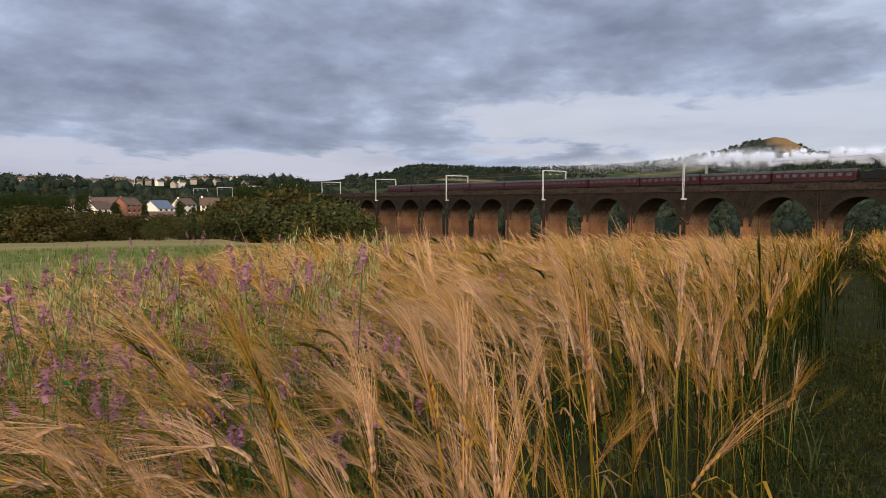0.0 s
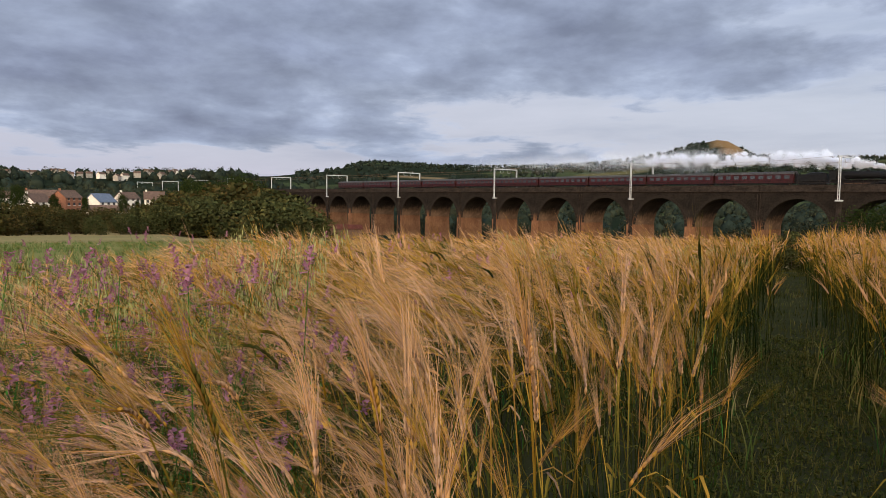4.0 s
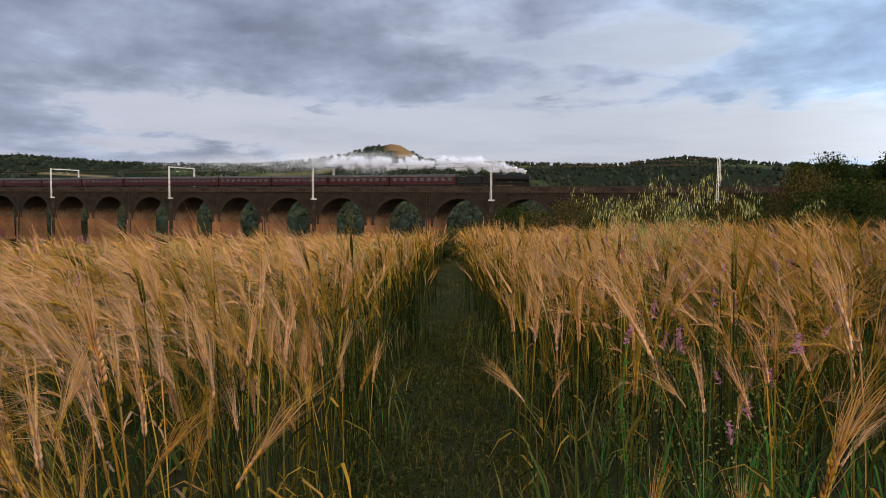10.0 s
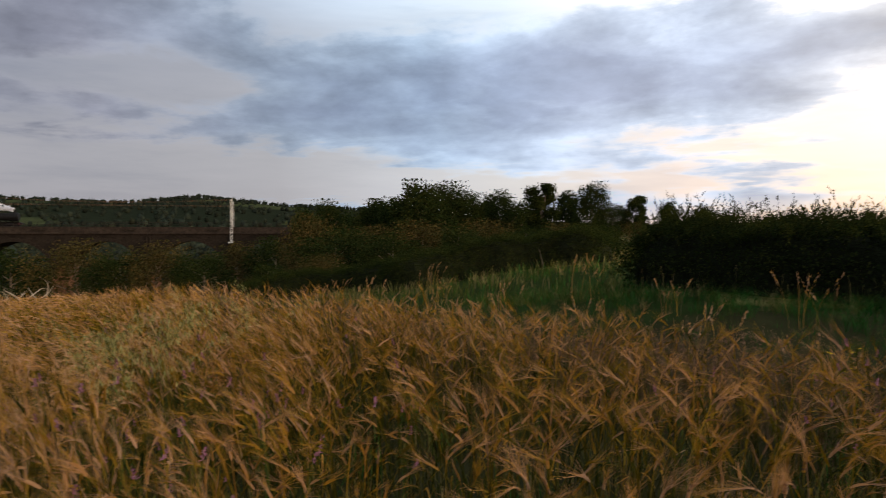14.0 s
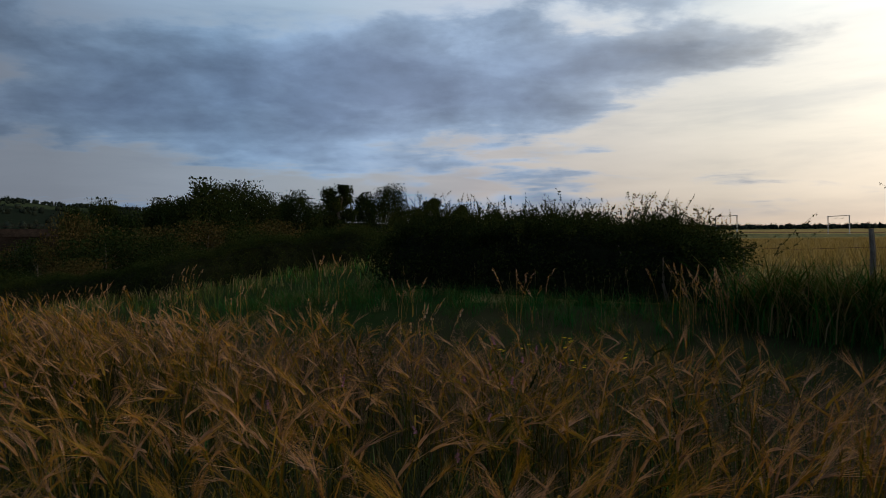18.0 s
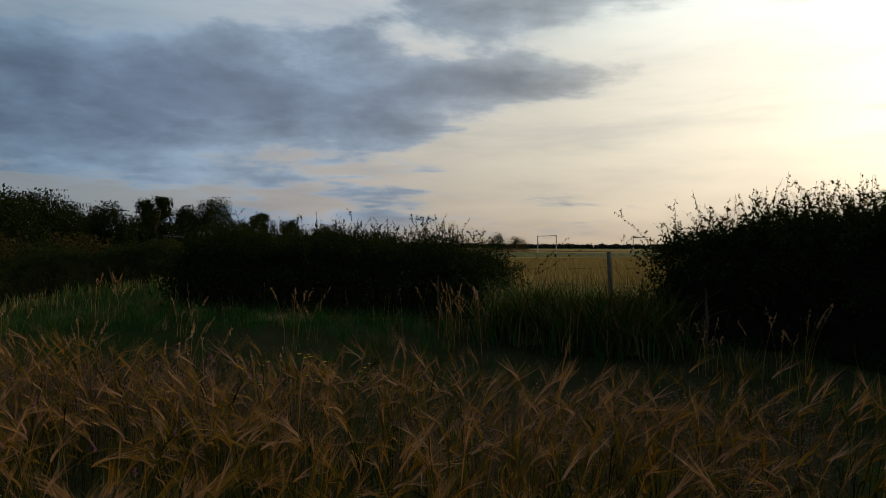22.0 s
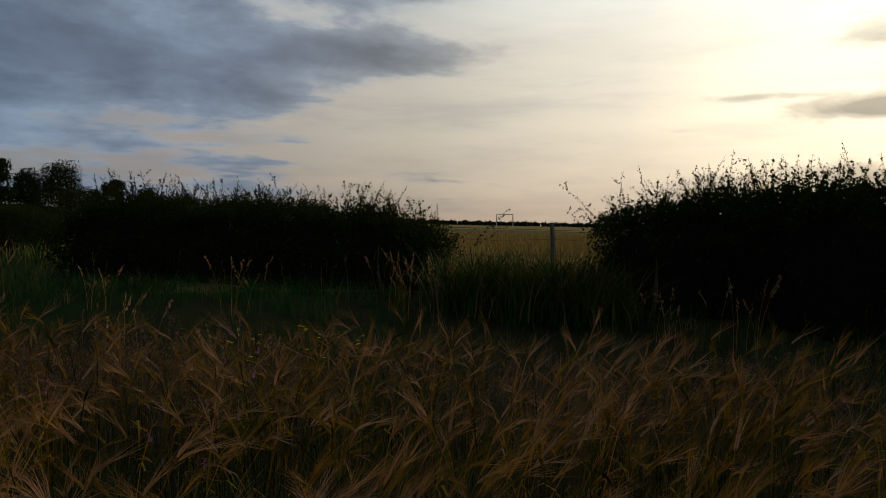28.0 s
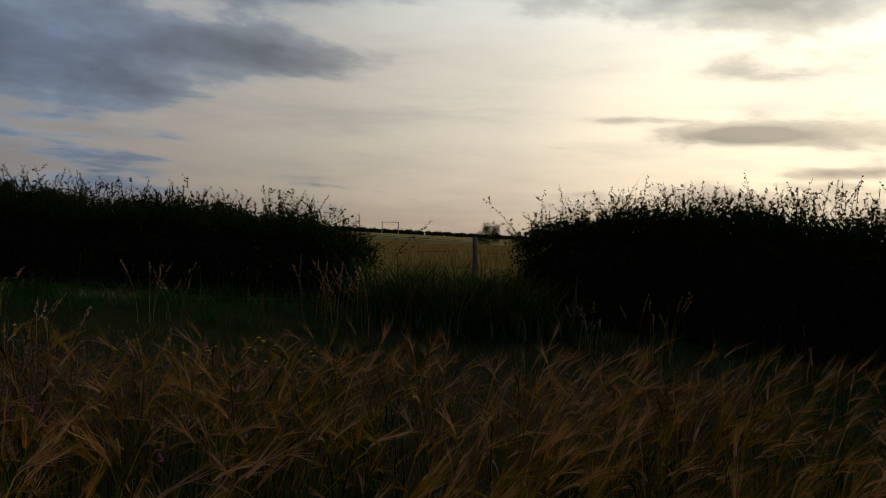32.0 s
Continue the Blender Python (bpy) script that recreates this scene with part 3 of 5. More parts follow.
def coach():
    ob = thing("railway_coach", "maroon railway coach with a grey roof and a row of windows", "coach", "coaches of the steam train")
    bm = bmesh.new()
    box(bm, (-9.9, -1.4, 1.0), (9.9, 1.4, 3.15), 0.06)
    part("body", bm, MAROON, ob)
    bm = bmesh.new()
    tops = []
    for x in (-9.95, 9.95):
        tops.append([bm.verts.new((x, 1.45 * math.cos(a), 3.12 + 0.72 * math.sin(a))) for a in (math.pi * n / 10 for n in range(11))])
    for n in range(10):
        bm.faces.new((tops[0][n], tops[0][n + 1], tops[1][n + 1], tops[1][n]))
    for t in tops:
        bm.faces.new(t)
    part("roof", bm, ROOFGREY, ob)
    for side in (-1.42, 1.42):
        for n in range(9):
            x = -8.4 + n * 2.1
            boxed("window", (x - 0.62, side - 0.02, 2.0), (x + 0.62, side + 0.02, 2.85), PANE, ob)
    boxed("underframe", (-9.5, -1.2, 0.75), (9.5, 1.2, 1.0), BLACK, ob)
    for x in (-7.0, 7.0):
        bogie = boxed("bogie", (x - 1.7, -1.1, 0.35), (x + 1.7, 1.1, 0.75), BLACK, ob)
        for dx in (-1.3, 1.3):
            bm = bmesh.new()
            tube(bm, [(x + dx, -0.85, 0.46), (x + dx, 0.85, 0.46)], 0.46, 12)
            part("wheelset", bm, RUST, bogie)
    boxed("gangway", (9.9, -0.6, 1.0), (10.15, 0.6, 3.3), BLACK, ob)
    return ob


def locomotive():
    ob = thing("steam_locomotive", "black steam locomotive with smoke blowing from its chimney", "locomotive")
    bm = bmesh.new()
    tube(bm, [(-3.4, 0, 2.75), (2.0, 0, 2.7), (4.2, 0, 2.65)], [0.98, 0.9, 0.85], 18)
    part("boiler", bm, BLACK, ob)
    bm = bmesh.new()
    tube(bm, [(4.2, 0, 2.65), (5.9, 0, 2.65), (6.02, 0, 2.65)], [0.95, 0.95, 0.7], 18)
    part("smokebox", bm, BLACK, ob)
    bm = bmesh.new()
    tube(bm, [(5.2, 0, 3.5), (5.2, 0, 3.75), (5.2, 0, 4.05), (5.2, 0, 4.12)], [0.38, 0.27, 0.3, 0.36], 12)
    part("chimney", bm, BLACK, ob)
    bm = bmesh.new()
    tube(bm, [(1.2, 0, 3.5), (1.2, 0, 3.8), (1.2, 0, 3.95)], [0.45, 0.38, 0.12], 12)
    part("dome", bm, BLACK, ob)
    boxed("firebox", (-5.2, -0.75, 1.6), (-3.2, 0.75, 3.65), BLACK, ob, 0.25)
    boxed("cab", (-6.6, -1.3, 1.5), (-5.0, 1.3, 3.75), BLACK, ob, 0.1)
    boxed("cab_roof", (-6.9, -1.4, 3.75), (-4.9, 1.4, 3.88), BLACK, ob, 0.05)
    boxed("running_board", (-5.0, -1.3, 1.45), (6.2, 1.3, 1.55), BLACK, ob)
    boxed("frame", (-6.5, -0.6, 0.8), (6.2, 0.6, 1.45), BLACK, ob)
    boxed("buffer_beam", (6.2, -1.25, 0.85), (6.35, 1.25, 1.35), MAROON, ob)
    for y in (-1.05, 1.05):
        boxed("cylinder", (3.9, y - 0.3, 0.6), (5.2, y + 0.3, 1.25), BLACK, ob, 0.1)
        boxed("coupling_rod", (-3.4, y * 0.9 - 0.03, 0.72), (2.1, y * 0.9 + 0.03, 0.84), RUST, ob)
        for x, r in ((-3.3, 0.92), (-0.7, 0.92), (1.9, 0.92), (3.6, 0.5), (5.6, 0.5)):
            bm = bmesh.new()
            tube(bm, [(x, y * 0.72 - 0.07, r), (x, y * 0.72 + 0.07, r)], r, 20)
            part("wheel", bm, BLACK, ob)
        bm = bmesh.new()
        tube(bm, [(6.35, y * 0.8, 1.1), (6.8, y * 0.8, 1.1)], [0.1, 0.22], 10)
        part("buffer", bm, BLACK, ob)
    return ob


def tender():
    ob = thing("tender", "black coal tender coupled behind the locomotive", "tender")
    boxed("tank", (-3.4, -1.35, 1.2), (3.3, 1.35, 3.0), BLACK, ob, 0.08)
    bm = bmesh.new()
    made = bmesh.ops.create_icosphere(bm, subdivisions=3, radius=1.0)["verts"]
    for v in made:
        v.co = Vector((v.co.x * 2.4, v.co.y * 1.1, v.co.z * 0.6)) * (1 + 0.12 * noise.noise(v.co * 4)) + Vector((0.6, 0, 2.95))
    part("coal", bm, BLACK, ob)
    boxed("frame", (-3.4, -1.1, 0.7), (3.3, 1.1, 1.2), BLACK, ob)
    for y in (-0.8, 0.8):
        for x in (-2.2, 0.0, 2.2):
            bm = bmesh.new()
            tube(bm, [(x, y - 0.07, 0.62), (x, y + 0.07, 0.62)], 0.62, 16)
            part("wheel", bm, BLACK, ob)
    return ob


FRONT = -45.0
RAILTOP = DECK + 0.25


def on_track(s):
    return Matrix.Translation(along_line(s, TRACK, RAILTOP)) @ Matrix.Rotation(radians(-53.01), 4, "Z")


engine = locomotive()
engine.matrix_world = on_track(FRONT - 6.8)
coal_tender = tender()
coal_tender.matrix_world = on_track(FRONT - 17.2)
one = coach()
one.matrix_world = on_track(FRONT - 31.2)
for n in range(1, 10):
    copy_thing(one, on_track(FRONT - 31.2 - 20.35 * n))
for y in (WIDE / 2 - 1.7, TRACK):
    for dy in (-0.72, 0.72):
        bm = bmesh.new()
        box(bm, (-620, y + dy - 0.04, DECK), (420, y + dy + 0.04, RAILTOP))
        ob = tagged(part("rail", bm, RUST), "long rusty steel running rail on ballast", "rail", "running rails", "structure")
        ob.matrix_world = Matrix.Translation(along_line(0)) @ Matrix.Rotation(radians(-53.01), 4, "Z")

# railway banks beyond both ends of the viaduct
for name, s0, s1 in (("embankment", -700, BAY * FIRST), ("embankment", BAY * LAST, 450)):
    bm = bmesh.new()
    n = 40
    prof = ((-22, -14.0), (0.5, 4.9), (WIDE - 0.5, 4.9), (WIDE + 22, -14.0))
    cols = [[bm.verts.new((s0 + (s1 - s0) * k / n, y, z + 0.3 * noise.noise(Vector((k * 1.7, y, 0))) * (z < 0))) for y, z in prof] for k in range(n + 1)]
    for a_, b_ in zip(cols, cols[1:]):
        for m_ in range(3):
            bm.faces.new((a_[m_], b_[m_], b_[m_ + 1], a_[m_ + 1]))
    ob = tagged(part(name, bm, mottled("bank_turf", (0.05, 0.06, 0.03), (0.12, 0.11, 0.05), 0.3)), "grassy railway embankment", "embankment", kind="structure")
    ob.matrix_world = Matrix.Translation(along_line(0)) @ Matrix.Rotation(radians(-53.01), 4, "Z")

# ---- field plan ----
FIELD = np.array([(-3.1, 4), (-3.9, 7.5), (-3.4, 11), (-1.5, 15), (3.5, 17.5), (8, 22), (11.5, 30), (18, 31), (21.5, 26), (13.6, 10), (10.0, 3.2), (7.7, -1.5), (6.6, -3.8), (4.9, -6.0), (1.9, -8.2), (-13, -10), (-13, -1), (-5, 1)], float)
HEDGE_LINE = np.array([(17, 3), (15.0, -0.2), (13.4, -2.6), (12.2, -4.5), (10.7, -6.6), (8.6, -8.2), (5.5, -9.8), (1, -11.5), (-6, -13)], float)
PATH_AZ = radians(30.5)


def inside(poly, x, y):
    hit = np.zeros(len(x), bool)
    for (x1, y1), (x2, y2) in zip(poly, np.roll(poly, -1, 0)):
        cross = (y1 > y) != (y2 > y)
        hit ^= cross & (x < (x2 - x1) * (y - y1) / ((y2 - y1) if y2 != y1 else 1e-9) + x1)
    return hit


def off_path(x, y):
    """Distance from the middle of the trodden path."""
    return np.abs((x - 0.18) * math.cos(PATH_AZ) - y * math.sin(PATH_AZ))


def off_line(x, y, line):
    best = np.full(len(x), 1e9)
    for (x1, y1), (x2, y2) in zip(line, line[1:]):
        t = np.clip(((x - x1) * (x2 - x1) + (y - y1) * (y2 - y1)) / ((x2 - x1) ** 2 + (y2 - y1) ** 2), 0, 1)
        best = np.minimum(best, np.hypot(x - x1 - t * (x2 - x1), y - y1 - t * (y2 - y1)))
    return best


def sown(r0, r1, per_m2, az0=-46, az1=166, mid=(0.7, -0.6)):
    """Random places in a ring sector, even per area."""
    n = int(per_m2 * math.pi * (r1 * r1 - r0 * r0) * (az1 - az0) / 360)
    r, a = np.sqrt(uni(r0 * r0, r1 * r1, n)), np.radians(uni(az0, az1, n))
    return mid[0] + r * np.sin(a), mid[1] + r * np.cos(a)


def wave(x, y, scale, seed):
    """Cheap smooth variation between -1 and 1."""
    return (np.sin(x * scale + seed) * np.cos(y * scale * 1.3 + seed * 2) + np.sin((x + y) * scale * 0.7 + seed * 3) + np.sin((x * 0.6 - y) * scale * 1.9 + seed)) / 3


# ---- barley ----


def barley(detail, lean_by=1.0):
    """One ripe stalk, or for far off a small clump; detail 2, 1 or 0."""
    s = Soup()
    stalks = 1 if detail else 5
    for _ in range(stalks):
        bx, by = (0, 0) if detail else (uni(-0.14, 0.14), uni(-0.14, 0.14))
        h, phi, lean = uni(0.78, 1.05), rng.normal(math.pi, 0.6), abs(rng.normal(0.50, 0.24)) * lean_by
        way = np.array([math.cos(phi), math.sin(phi), 0])
        side = np.array([math.sin(phi), -math.cos(phi), 0])
        k = (3, 4, 6)[detail]
        t = np.linspace(0, 1, k)[:, None]
        stem = np.array([bx, by, 0]) + way * (lean * h * t**2) + np.array([0, 0, 1]) * (h * t * (1 - 0.25 * lean * t**2))
        w = (0.011, 0.0055, 0.0036)[detail]
        # stalks green towards the foot, darkened there with the crop's inner shade
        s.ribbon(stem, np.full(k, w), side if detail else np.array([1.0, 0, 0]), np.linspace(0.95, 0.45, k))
        if detail:
            for _ in range(2 if detail == 2 else 1):
                at, q, length = uni(0.25, 0.75), uni(0, 6.28), uni(0.15, 0.3)
                o = stem[0] + (stem[-1] - stem[0]) * at
                lw = np.array([math.cos(q), math.sin(q), 0])
                u = np.linspace(0, 1, 4)[:, None]
                s.ribbon(o + lw * length * 0.7 * u + np.array([0, 0, 1]) * length * (0.8 * u - 1.1 * u**2), [0.009, 0.011, 0.008, 0], [-lw[1], lw[0], 0], uni(0.35, 0.9))
        a0 = math.atan2(2 * lean, 1)
        bend, length = uni(0.1, 1.25) * (0.4 + 0.6 * lean_by), uni(0.07, 0.105)
        m = (2, 4, 6)[detail]
        pts, p = [stem[-1]], stem[-1]
        dirs = []
        for n in range(m):
            ang = a0 + bend * (n + 1) / m
            d = way * math.sin(ang) + np.array([0, 0, 1]) * math.cos(ang)
            p = p + d * length / m
            pts.append(p)
            dirs.append(d)
        pts = np.array(pts)
        gold = uni(-0.02, 0.2) if uni(0, 1) < 0.72 else uni(0.3, 0.5)
        if detail == 2:
            nk = 7
            for n in range(nk):
                u = (n + 0.5) / nk * m
                o = pts[int(u)] + (pts[int(u) + 1] - pts[int(u)]) * (u % 1)
                d = dirs[int(u)]
                for sgn in (-1, 1):
                    up = np.cross(side, d)
                    out = side * sgn * 0.8 + up * 0.35
                    size = length / nk * 0.95
                    c = o + out * 0.0045 + d * size * 0.5
                    e, w3 = side * sgn * 0.0036, up * 0.0034
                    s.add([c - d * size - out * 0.002, c + e, c + w3, c - e, c - w3, c + d * size + out * 0.002], [(0, 2, 1), (0, 3, 2), (0, 4, 3), (0, 1, 4), (5, 1, 2), (5, 2, 3), (5, 3, 4), (5, 4, 1)], gold + uni(-0.04, 0.06))
        else:
            r = (0.010, 0.0065)[detail]
            s.ribbon(pts, [r * 0.9, *([r * 2] * (len(pts) - 2)), r * 0.6], side, gold)
            s.ribbon(pts, [r * 0.9, *([r * 2] * (len(pts) - 2)), r * 0.6], np.cross(side, dirs[0]), gold)
        for n in range((4, 15, 42)[detail]):
            u = uni(0.05, 0.99) * m
            o = pts[int(u)] + (pts[int(u) + 1] - pts[int(u)]) * (u % 1)
            d = dirs[int(u)] + side * rng.normal(0, 0.10) + np.cross(side, dirs[int(u)]) * rng.normal(0, 0.09)
            d /= np.linalg.norm(d)
            al = uni(0.13, 0.24)
            sag = np.array([0, 0, -1]) * al * uni(0, 0.12) + way * al * 0.1
            across = np.cross(d, rng.normal(size=3))
            across /= np.linalg.norm(across)
            aw = (0.0085, 0.0023, 0.0009)[detail]
            s.ribbon([o, o + d * al * 0.55, o + d * al + sag] if detail == 2 else [o, o + d * al], [aw, aw * 0.8, 0] if detail == 2 else [aw, 0], across, uni(0.0, 0.28))
    return s.arrays()


def grow(soup, protos, x, y, size=(0.78, 1.14), green=None, spread=math.pi, sink=0.01):
    pick = rng.integers(0, len(protos), len(x))
    for n, proto in enumerate(protos):
        k = pick == n
        c = int(k.sum())
        scale = uni(*size, c)
        dt = rng.normal(0, 0.15, c) + (green[k] if green is not None else 0)
        soup.scatter(proto, x[k], y[k], land(x[k], y[k]) - sink, uni(-spread, spread, c), scale, scale, dt)


def cropped(x, y, path=0.40):
    edge = path + 0.1 * np.sin(x * 3.1) + 0.08 * np.sin(y * 4.7 + 1)
    ragged = 0.5 * np.stack([wave(x, y, 1.1, 2.0), wave(x, y, 1.3, 5.0)])
    keep = inside(FIELD, x + ragged[0], y + ragged[1]) & (off_path(x, y) > edge)
    thin = np.clip(0.78 + 0.9 * wave(x, y, 2.3, 8.0) + 0.6 * wave(x, y, 6.1, 3.0) + 0.95 * wave(x, y, 13.0, 1.0), 0.06, 1.0)
    d = np.hypot(x, y)
    az = np.degrees(np.arctan2(x, y))
    thin = thin * np.where((az > 42) & (az < 84) & (d < 3.3), 0.16, 1.0) * np.where((az > 66) & (d > 1.5) & (d < 10), 0.62, 1.0)
    return keep & (uni(0, 1, len(x)) < thin)


def clear_of_walk(x, y, gap):
    walked = np.array([(0, 0), (0.4, 0.15), (1.2, -0.5), (1.1, -1.4), (0.94, -1.75), (1.6, -0.7), (1.78, 0)])
    return off_line(x, y, walked) > gap


crop = Soup()
for detail, r0, r1, density, kinds in ((2, 0.3, 3.2, 265, 30), (1, 3.2, 9.5, 150, 26), (0, 9.5, 34, 19, 16)):
    protos = [barley(detail) for _ in range(kinds)]
    x, y = sown(r0, r1, density)
    keep = cropped(x, y) & clear_of_walk(x, y, 0.74)
    x, y = x[keep], y[keep]
    near_path = np.clip(1.0 - (off_path(x, y) - 0.4) / 0.6, 0, 1)
    green = -0.02 + 0.14 * wave(x, y, 0.8, 1.0) + 0.20 * wave(x, y, 2.7, 4.0) + 0.16 * wave(x, y, 8.0, 6.0) + 0.16 * near_path * uni(0, 1, len(x)) + np.where(uni(0, 1, len(x)) < 0.07, 0.35, 0)
    beside = off_path(x, y) < np.where(x > 0.18 + y * math.tan(PATH_AZ), 1.15, 0.8)
    west = ~beside & (x < -0.25 * y)
    east = ~beside & (x > 1.0 + 0.9 * np.clip(y, -2, 40)) & (x > 0)
    rest = ~beside & ~west & ~east
    grow(crop, [barley(detail, 0.6) for _ in range(kinds)], x[east], y[east], green=green[east] + 0.04, spread=1.2)
    grow(crop, protos, x[west], y[west], (0.66, 0.94), green[west], 0.55)
    grow(crop, protos, x[rest], y[rest], green=green[rest], spread=0.55)
    grow(crop, [barley(detail, 0.3) for _ in range(14)], x[beside], y[beside], green=green[beside] + 0.05, spread=2.0)
# the crop behind the walk
x, y = sown(0.6, 13, 15, 150, 318)
keep = cropped(x, y) & clear_of_walk(x, y, 0.9)
grow(crop, protos, x[keep], y[keep], green=0.12 * wave(x[keep], y[keep], 0.8, 1.0), spread=0.7)
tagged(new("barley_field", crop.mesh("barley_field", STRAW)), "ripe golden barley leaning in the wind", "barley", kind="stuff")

# ---- grass ----


def tuft(blades, tall, wide, width, seed_heads=0, droop=(0.15, 0.7)):
    s = Soup()
    for _ in range(blades):
        q, h, o = uni(0, 6.28), tall * uni(0.5, 1.1), rng.normal(0, wide * 0.35, 2)
        way = np.array([math.cos(q), math.sin(q), 0])
        u = np.linspace(0, 1, 4)[:, None]
        bow = uni(*droop)
        p = np.array([o[0], o[1], 0]) + way * h * bow * u**2 + np.array([0, 0, 1]) * h * (u - 0.25 * bow * u**2)
        s.ribbon(p, [width, width, width * 0.7, 0], [-way[1], way[0], 0], np.linspace(0.95, 0.7, 4) - uni(0, 0.25))
    for _ in range(seed_heads):
        q, h, o = uni(0, 6.28), tall * uni(1.1, 1.7), rng.normal(0, wide * 0.3, 2)
        way = np.array([math.cos(q), math.sin(q), 0])
        u = np.linspace(0, 1, 4)[:, None]
        p = np.array([o[0], o[1], 0]) + way * h * 0.18 * u**2 + np.array([0, 0, 1]) * h * u
        s.ribbon(p, [0.004, 0.004, 0.003, 0.003], [-way[1], way[0], 0], 0.2)
        for _ in range(10):
            c = p[-1] + (p[2] - p[3]) * uni(0, 0.8) + rng.normal(0, 0.012, 3)
            d = rng.normal(0, 1, 3) * 0.01 + np.array([0, 0, 0.018])
            across = np.array([-way[1], way[0], 0]) * 0.006
            s.add([c - across, c + d, c + across], [(0, 1, 2)], uni(0.0, 0.2))
    return s.arrays()


grass = Soup()
path_grass = Soup()
lawn = [tuft(12, 0.10, 0.3, 0.006) for _ in range(8)]
x, y = sown(0.2, 30, 16, -46, 166)
keep = (off_path(x, y) < 0.75) & inside(FIELD, x, y)
grow(path_grass, lawn, x[keep], y[keep], (0.6, 1.5), rng.normal(-0.25, 0.16, int(keep.sum())))
x, y = sown(0.2, 8, 130, -46, 166)
keep = (off_path(x, y) < 0.7)
grow(path_grass, lawn, x[keep], y[keep], (0.35, 1.1), rng.normal(-0.22, 0.2, int(keep.sum())))
herbs = []
for _ in range(6):
    one = Soup()
    for _ in range(26):
        q, r, h = uni(0, 6.28), 0.13 * math.sqrt(uni(0, 1)), uni(0.02, 0.07)
        c, a, b = np.array([r * math.cos(q), r * math.sin(q), h]), rng.normal(0, 1, 3) * (1, 1, 0.35), rng.normal(0, 1, 3) * (1, 1, 0.35)
        a, b = a / np.linalg.norm(a) * 0.012, b / np.linalg.norm(b) * 0.009
        one.add([c - a, c + b, c + a, c - b], [(0, 1, 2), (2, 3, 0)], uni(0.5, 0.95))
    herbs.append(one.arrays())
x, y = sown(0.2, 9, 60, -46, 166)
keep = off_path(x, y) < 0.65
grow(path_grass, herbs, x[keep], y[keep], (0.7, 1.3), rng.normal(-0.05, 0.12, int(keep.sum())))
tagged(new("path_grass", path_grass.mesh("path_grass", TRODDEN)), "trodden olive grass and small herbs on the path", "grass", kind="stuff")
# undergrowth between the crop rows close by
weeds = [tuft(7, 0.35, 0.2, 0.008) for _ in range(8)]
x, y = sown(0.4, 8, 22)
keep = cropped(x, y) & clear_of_walk(x, y, 0.4)
grow(grass, weeds, x[keep], y[keep], (0.7, 1.6), rng.normal(-0.26, 0.12, int(keep.sum())))
# rough margin between the crop and the hedge
rough = [tuft(16, 0.55, 0.34, 0.008, 1 if n % 4 == 0 else 0, (0.4, 1.3)) for n in range(15)]
cheap = [tuft(5, 0.55, 0.5, 0.022) for _ in range(8)]
x, y = sown(4, 17, 21, 20, 170)
line = off_line(x, y, HEDGE_LINE)
keep = ~inside(FIELD, x, y) & ((line < 8) | (x > 8)) & (inside(np.array([(5, -12), (19, 4), (24, 26), (8, 30), (8, -1), (4, -6)], float), x, y) | inside(FIELD * 1.25, x, y))
x, y = x[keep], y[keep]
by_hedge = off_line(x, y, HEDGE_LINE) < 2.6
for k, size in ((by_hedge, (0.4, 0.8)), (~by_hedge, (0.24, 0.48))):
    grow(grass, rough, x[k], y[k], size, 0.12 * wave(x[k], y[k], 0.7, 3.0) + np.where(uni(0, 1, int(k.sum())) < 0.22, -0.38, 0.10))
x, y = uni(8.6, 12.6, 1500), uni(-7.6, -3.4, 1500)
keep = (np.abs((x - 11.2) * 0.58 + (y + 5.7) * 0.81) < 1.25) & (np.abs((x - 11.2) * 0.81 - (y + 5.7) * 0.58 + 0.9) < 0.6)
grow(grass, [r for n, r in enumerate(rough) if n % 4], x[keep], y[keep], (1.4, 2.0), np.where(uni(0, 1, int(keep.sum())) < 0.4, -0.45, 0.0))
x, y = sown(17, 46, 4.5, 30, 96)
keep = ~inside(FIELD, x, y) & (x < 45)
grow(grass, cheap, x[keep], y[keep], (0.5, 1.0), 0.12 * wave(x[keep], y[keep], 0.3, 3.0) + np.where(uni(0, 1, int(keep.sum())) < 0.4, -0.45, -0.12))
# green field left of the crop, tawny slope beyond it
x, y = sown(4, 60, 3.2, -46, 30)
keep = ~inside(FIELD, x, y)
x, y = x[keep], y[keep]
d, az = np.hypot(x, y), np.degrees(np.arctan2(x, y))
lush = np.where((az < -4) & (np.abs(d - 14.5 - 0.12 * (az + 30)) > 1.6), -0.12, -0.5)
grow(grass, cheap, x, y, (0.35, 0.6), lush + 0.14 * wave(x, y, 0.16, 1.0))
x, y = sown(4.5, 16, 22, -46, -4)
keep = ~inside(FIELD, x, y)
grow(grass, [tuft(5, 0.5, 0.4, 0.010) for _ in range(8)], x[keep], y[keep], (0.5, 0.9), -0.38 + 0.2 * wave(x[keep], y[keep], 0.5, 1.0))
x, y = sown(0.3, 24, 3.0, 160, 320)
grow(grass, cheap, x, y, (0.3, 0.7), 0.15 * wave(x, y, 0.3, 5.0) - 0.1)
